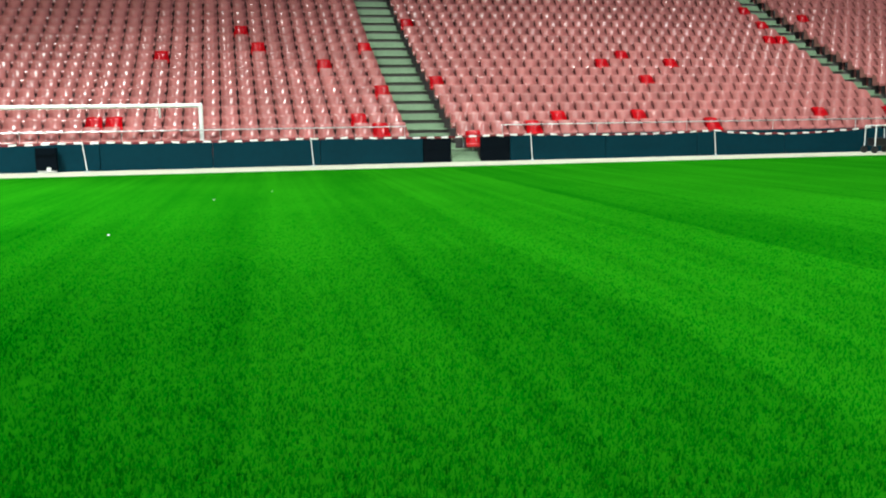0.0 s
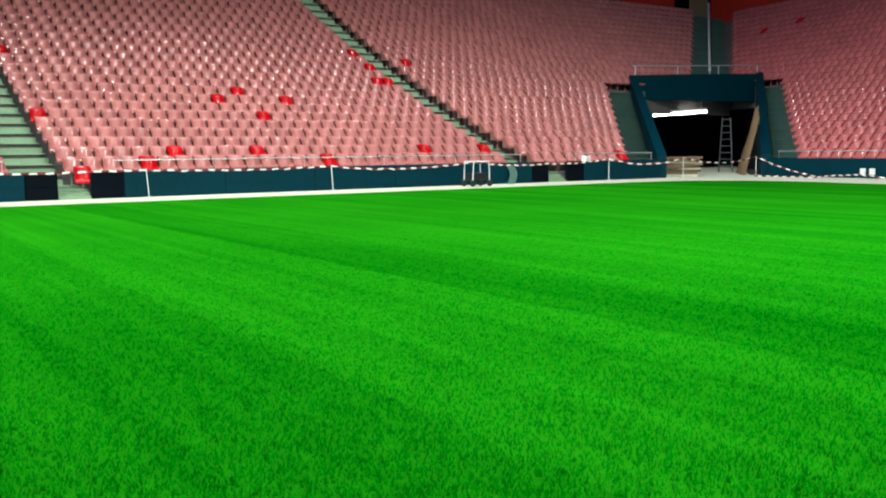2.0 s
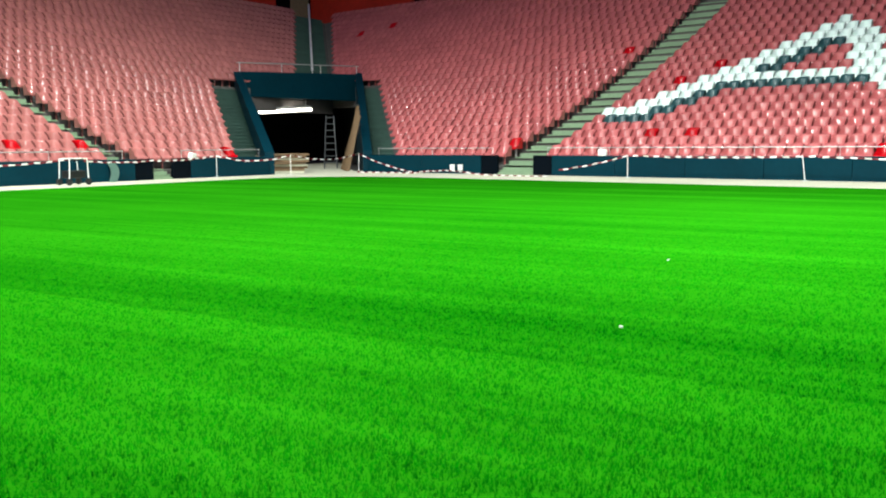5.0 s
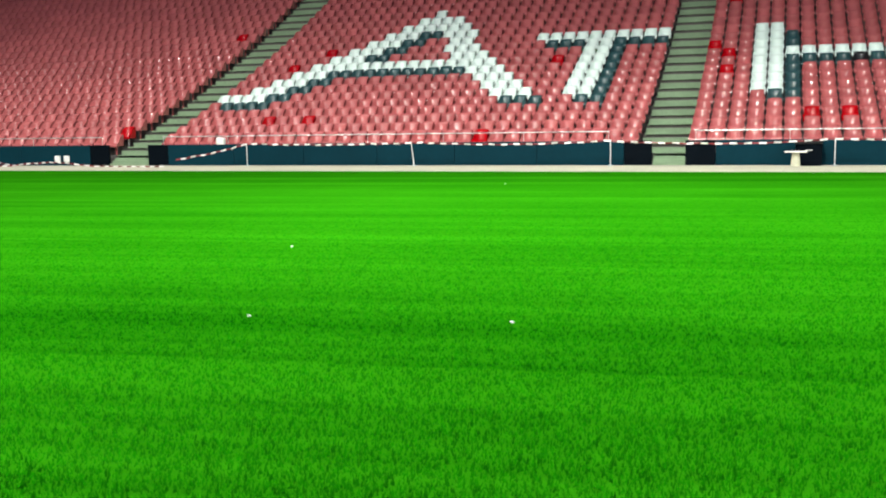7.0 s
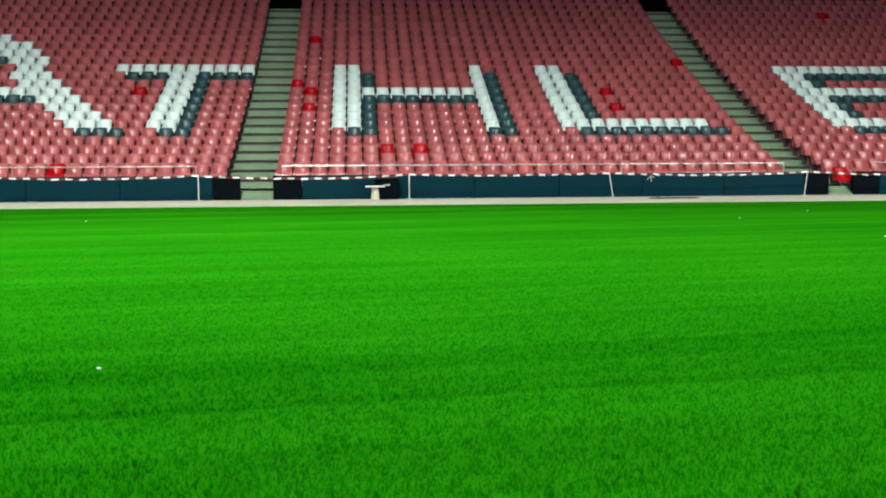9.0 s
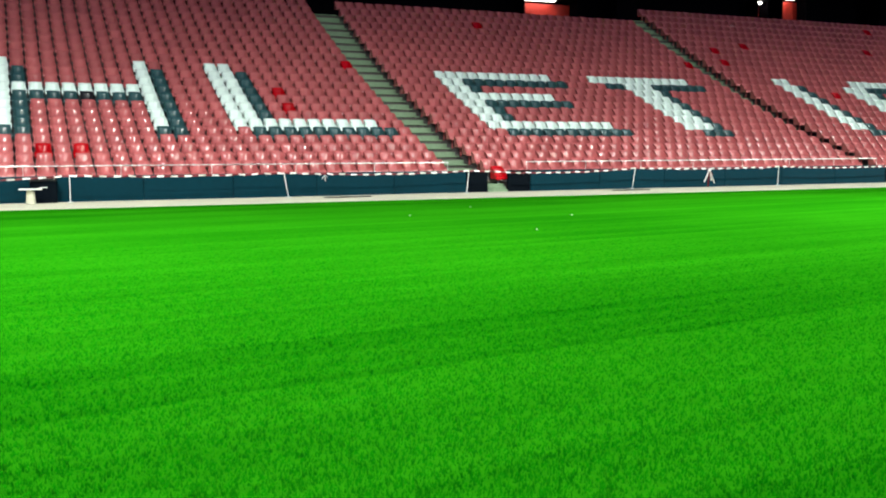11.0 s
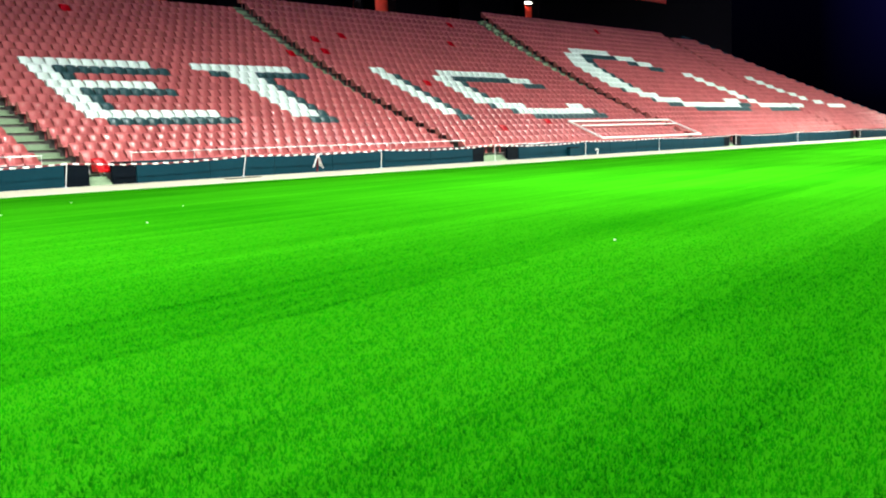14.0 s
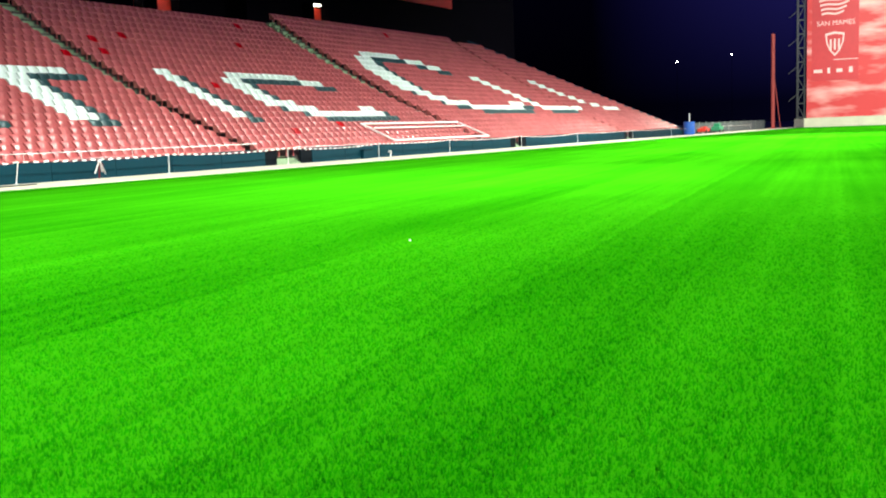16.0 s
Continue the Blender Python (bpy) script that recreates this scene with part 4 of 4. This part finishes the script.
bll.new(bt.outputs["Object"], bmap.inputs[0]), bll.new(bmap.outputs[0], bno.inputs["Vector"])
bll.new(bno.outputs["Fac"], bra.inputs[0]), bll.new(bra.outputs[0], bnn["Principled BSDF"].inputs["Base Color"])
bnn["Principled BSDF"].inputs["Roughness"].default_value = 0.6
BRED = mat("printed_deep_red", (0.46, 0.025, 0.035), 0.6, var=0.1, scale=0.2)
BWHITE = mat("printed_pale_pink", (0.72, 0.46, 0.46), 0.6)
ban = empty("scaffold_banner", M_BAN)
tagged(ban, "huge printed red banner stretched over a scaffold at the far end", "banner")
box("sheet", (0, BW, 0.0, 0.12, 1.35, 26.0), BANNER, ban)
box("plinth", (-0.3, BW, -0.35, 0.5, 0.0, 1.33), PAVE, ban, "pale concrete plinth")
box("sign_panel", (0.65, 6.9, -0.06, -0.01, 6.6, 19.5), BRED, ban, "deep red sign panel")
# flag strokes, name, shield and sponsor marks on the sign panel
for i in range(5):
    bm = bmesh.new()
    n = 10
    z = 18.55 - 0.62 * i
    x0, x1 = 1.55 + 0.1 * i, 6.3 - 0.35 * i
    up = [bm.verts.new((x0 + (x1 - x0) * s / n, -0.075, z + 0.12 * math.sin(s * 0.7) + 0.45 * (s / n) ** 2 * (1 - i * 0.12))) for s in range(n + 1)]
    dn = [bm.verts.new((v.co.x, -0.075, v.co.z - 0.26)) for v in up]
    for s in range(n):
        bm.faces.new((dn[s], dn[s + 1], up[s + 1], up[s]))
    part("flag_stroke", bm, BWHITE, ban)
cu = bpy.data.curves.new("lettering", "FONT")
cu.body, cu.size, cu.extrude = "SAN MAMES", 0.95, 0.008
cu.align_x = "CENTER"
cu.materials.append(BWHITE)
tx = new("lettering", cu)
tx.parent = ban
tx.matrix_local = pose(3.85, -0.08, 14.35, 90, 0, 0)
for nm, mt, sc, yy in (("shield", BWHITE, 1.0, -0.075), ("shield_field", BRED, 0.82, -0.085)):
    bm = bmesh.new()
    pts = [(-1.3, 1.5), (0, 1.75), (1.3, 1.5), (1.15, 0.2), (0.7, -0.9), (0, -1.7), (-0.7, -0.9), (-1.15, 0.2)]
    bm.faces.new([bm.verts.new((3.75 + x * sc, yy, 11.7 + z * sc)) for x, z in pts])
    part(nm, bm, mt, ban)
for dx in (-0.55, 0.0, 0.55):
    box("shield_stripe", (3.75 + dx - 0.13, 3.75 + dx + 0.13, -0.1, -0.087, 10.9, 12.4), BWHITE, ban)
for x0, x1, z0, z1 in ((0.95, 2.1, 7.75, 8.2), (2.8, 3.15, 7.6, 8.4), (4.0, 4.8, 7.7, 8.2), (5.65, 6.15, 7.6, 8.4), (3.6, 6.8, 9.45, 9.55)):
    box("sponsor_mark", (x0, x1, -0.085, -0.062, z0, z1), BWHITE, ban)
sc = empty("scaffold_tower", M_BAN)
tagged(sc, "grey steel scaffold tower with outrigger braces", "scaffold")
# the scaffold's shade comes from the darkened metal colour
for x in (-1.35, -0.35):
    for y in (0.2, 1.4):
        tube("standard", (x, y, 0), (x, y, 26), 0.09, SHADEMETAL, sc, sides=6)
for i in range(13):
    z = 1.5 + 2.0 * i
    tube("ledger", (-1.35, 0.2, z), (-0.35, 0.2, z), 0.07, SHADEMETAL, sc, sides=6)
    tube("ledger", (-1.35, 1.4, z), (-0.35, 1.4, z), 0.07, SHADEMETAL, sc, sides=6)
    tube("brace", (-1.35 if i % 2 else -0.35, 0.2, z), (-0.35 if i % 2 else -1.35, 0.2, z + 2.0), 0.06, SHADEMETAL, sc, sides=6)
    if i % 2:
        tube("outrigger", (-1.35, 0.8, z + 1.4), (-2.6, 0.8, z + 0.4), 0.06, SHADEMETAL, sc, sides=6)
box("ballast", (-1.7, -0.32, -0.1, 1.7, 0, 1.3), CONCRETE, sc, bevel=0.05)

# distant street lamps in the night
for az, el in ((-76.57, 0.066), (-73.55, 0.0619)):
    r = 320.0
    ob = empty("street_lamp", Matrix.Translation(ray_point(az, r, 0)))
    tagged(ob, "distant lit street lamp in the dark", "street lamp", "street lamps")
    z = 1.2 + r * el
    tube("pole", (0, 0, -0.1), (0, 0, z), 0.05, DARK, ob)
    bm = bmesh.new()
    bmesh.ops.create_icosphere(bm, subdivisions=2, radius=0.22, matrix=Matrix.Translation((0, 0, z)))
    part("lamp_head", bm, LAMPW, ob)

# ---- grass blades nearest to the walk ----
# soft standing blades take the light as the turf does, and are a purer green than the flat turf between them
BLADE = GRASS.copy()
BLADE.name = "turf_blade"
bnodes, blinks = BLADE.node_tree.nodes, BLADE.node_tree.links
bup = bnodes.new("ShaderNodeCombineXYZ")
bup.inputs["Z"].default_value = 1.0
for bnode in list(bnodes):
    if bnode.type == "BSDF_PRINCIPLED":
        blinks.new(bup.outputs[0], bnode.inputs["Normal"])
    elif bnode.type == "MIX_SHADER":
        bnode.inputs[0].default_value = 0.2
    elif bnode.type == "MATH" and abs(bnode.inputs[1].default_value - 0.16) < 1e-4:
        bnode.inputs[1].default_value = 0.12
    elif bnode.type == "VALTORGB":
        bnode.color_ramp.elements[0].position, bnode.color_ramp.elements[0].color = 0.28, (0.0004, 0.092, 0.0007, 1)
        bnode.color_ramp.elements[1].position, bnode.color_ramp.elements[1].color = 0.80, (0.015, 0.325, 0.004, 1)
rng = np.random.default_rng(5)
NB = 860000
r = np.where(rng.random(NB) < 0.12, 2.5 * np.sqrt(rng.random(NB)), 2.5 * (25.0 / 2.5) ** rng.random(NB))
az = rng.uniform(-np.pi, np.pi, NB)
cx, cy = -np.sin(az) * r, np.cos(az) * r
keep = (rng.random(NB) < np.clip((19.0 - r) / 10.0, 0, 1)) & (cy < SIDE_KERB - 0.05) & ((-ca * cx - sa * cy) < END_KERB - 0.05)
cx, cy, r = cx[keep], cy[keep], r[keep]
NB = len(r)
hgt = rng.uniform(0.012, 0.028, NB) * np.clip(1.15 - r / 24, 0.2, 1)
wd = rng.uniform(0.0024, 0.0044, NB) * (0.75 + r / 8)
th = rng.uniform(0, 2 * np.pi, NB)
ln = rng.uniform(0.004, 0.020, NB) * (0.8 + r / 30)
# each blade leans to one side of its foot, so that its face looks up
px_, py_ = -np.sin(th) * ln, np.cos(th) * ln
V = np.empty((NB, 3, 3))
V[:, 0] = np.stack([cx - np.cos(th) * wd, cy - np.sin(th) * wd, np.full(NB, 0.001)], 1)
V[:, 1] = np.stack([cx + np.cos(th) * wd, cy + np.sin(th) * wd, np.full(NB, 0.001)], 1)
V[:, 2] = np.stack([cx + px_, cy + py_, hgt], 1)
me = bpy.data.meshes.new("grass_blades")
me.vertices.add(NB * 3), me.loops.add(NB * 3), me.polygons.add(NB)
me.vertices.foreach_set("co", V.ravel())
me.loops.foreach_set("vertex_index", np.arange(NB * 3, dtype=np.int32))
me.polygons.foreach_set("loop_start", np.arange(0, NB * 3, 3, dtype=np.int32))
me.update(calc_edges=True)
me.materials.append(BLADE)
tagged(new("grass_blades", me), "short bright green blades of mown turf", "grass", kind="stuff")
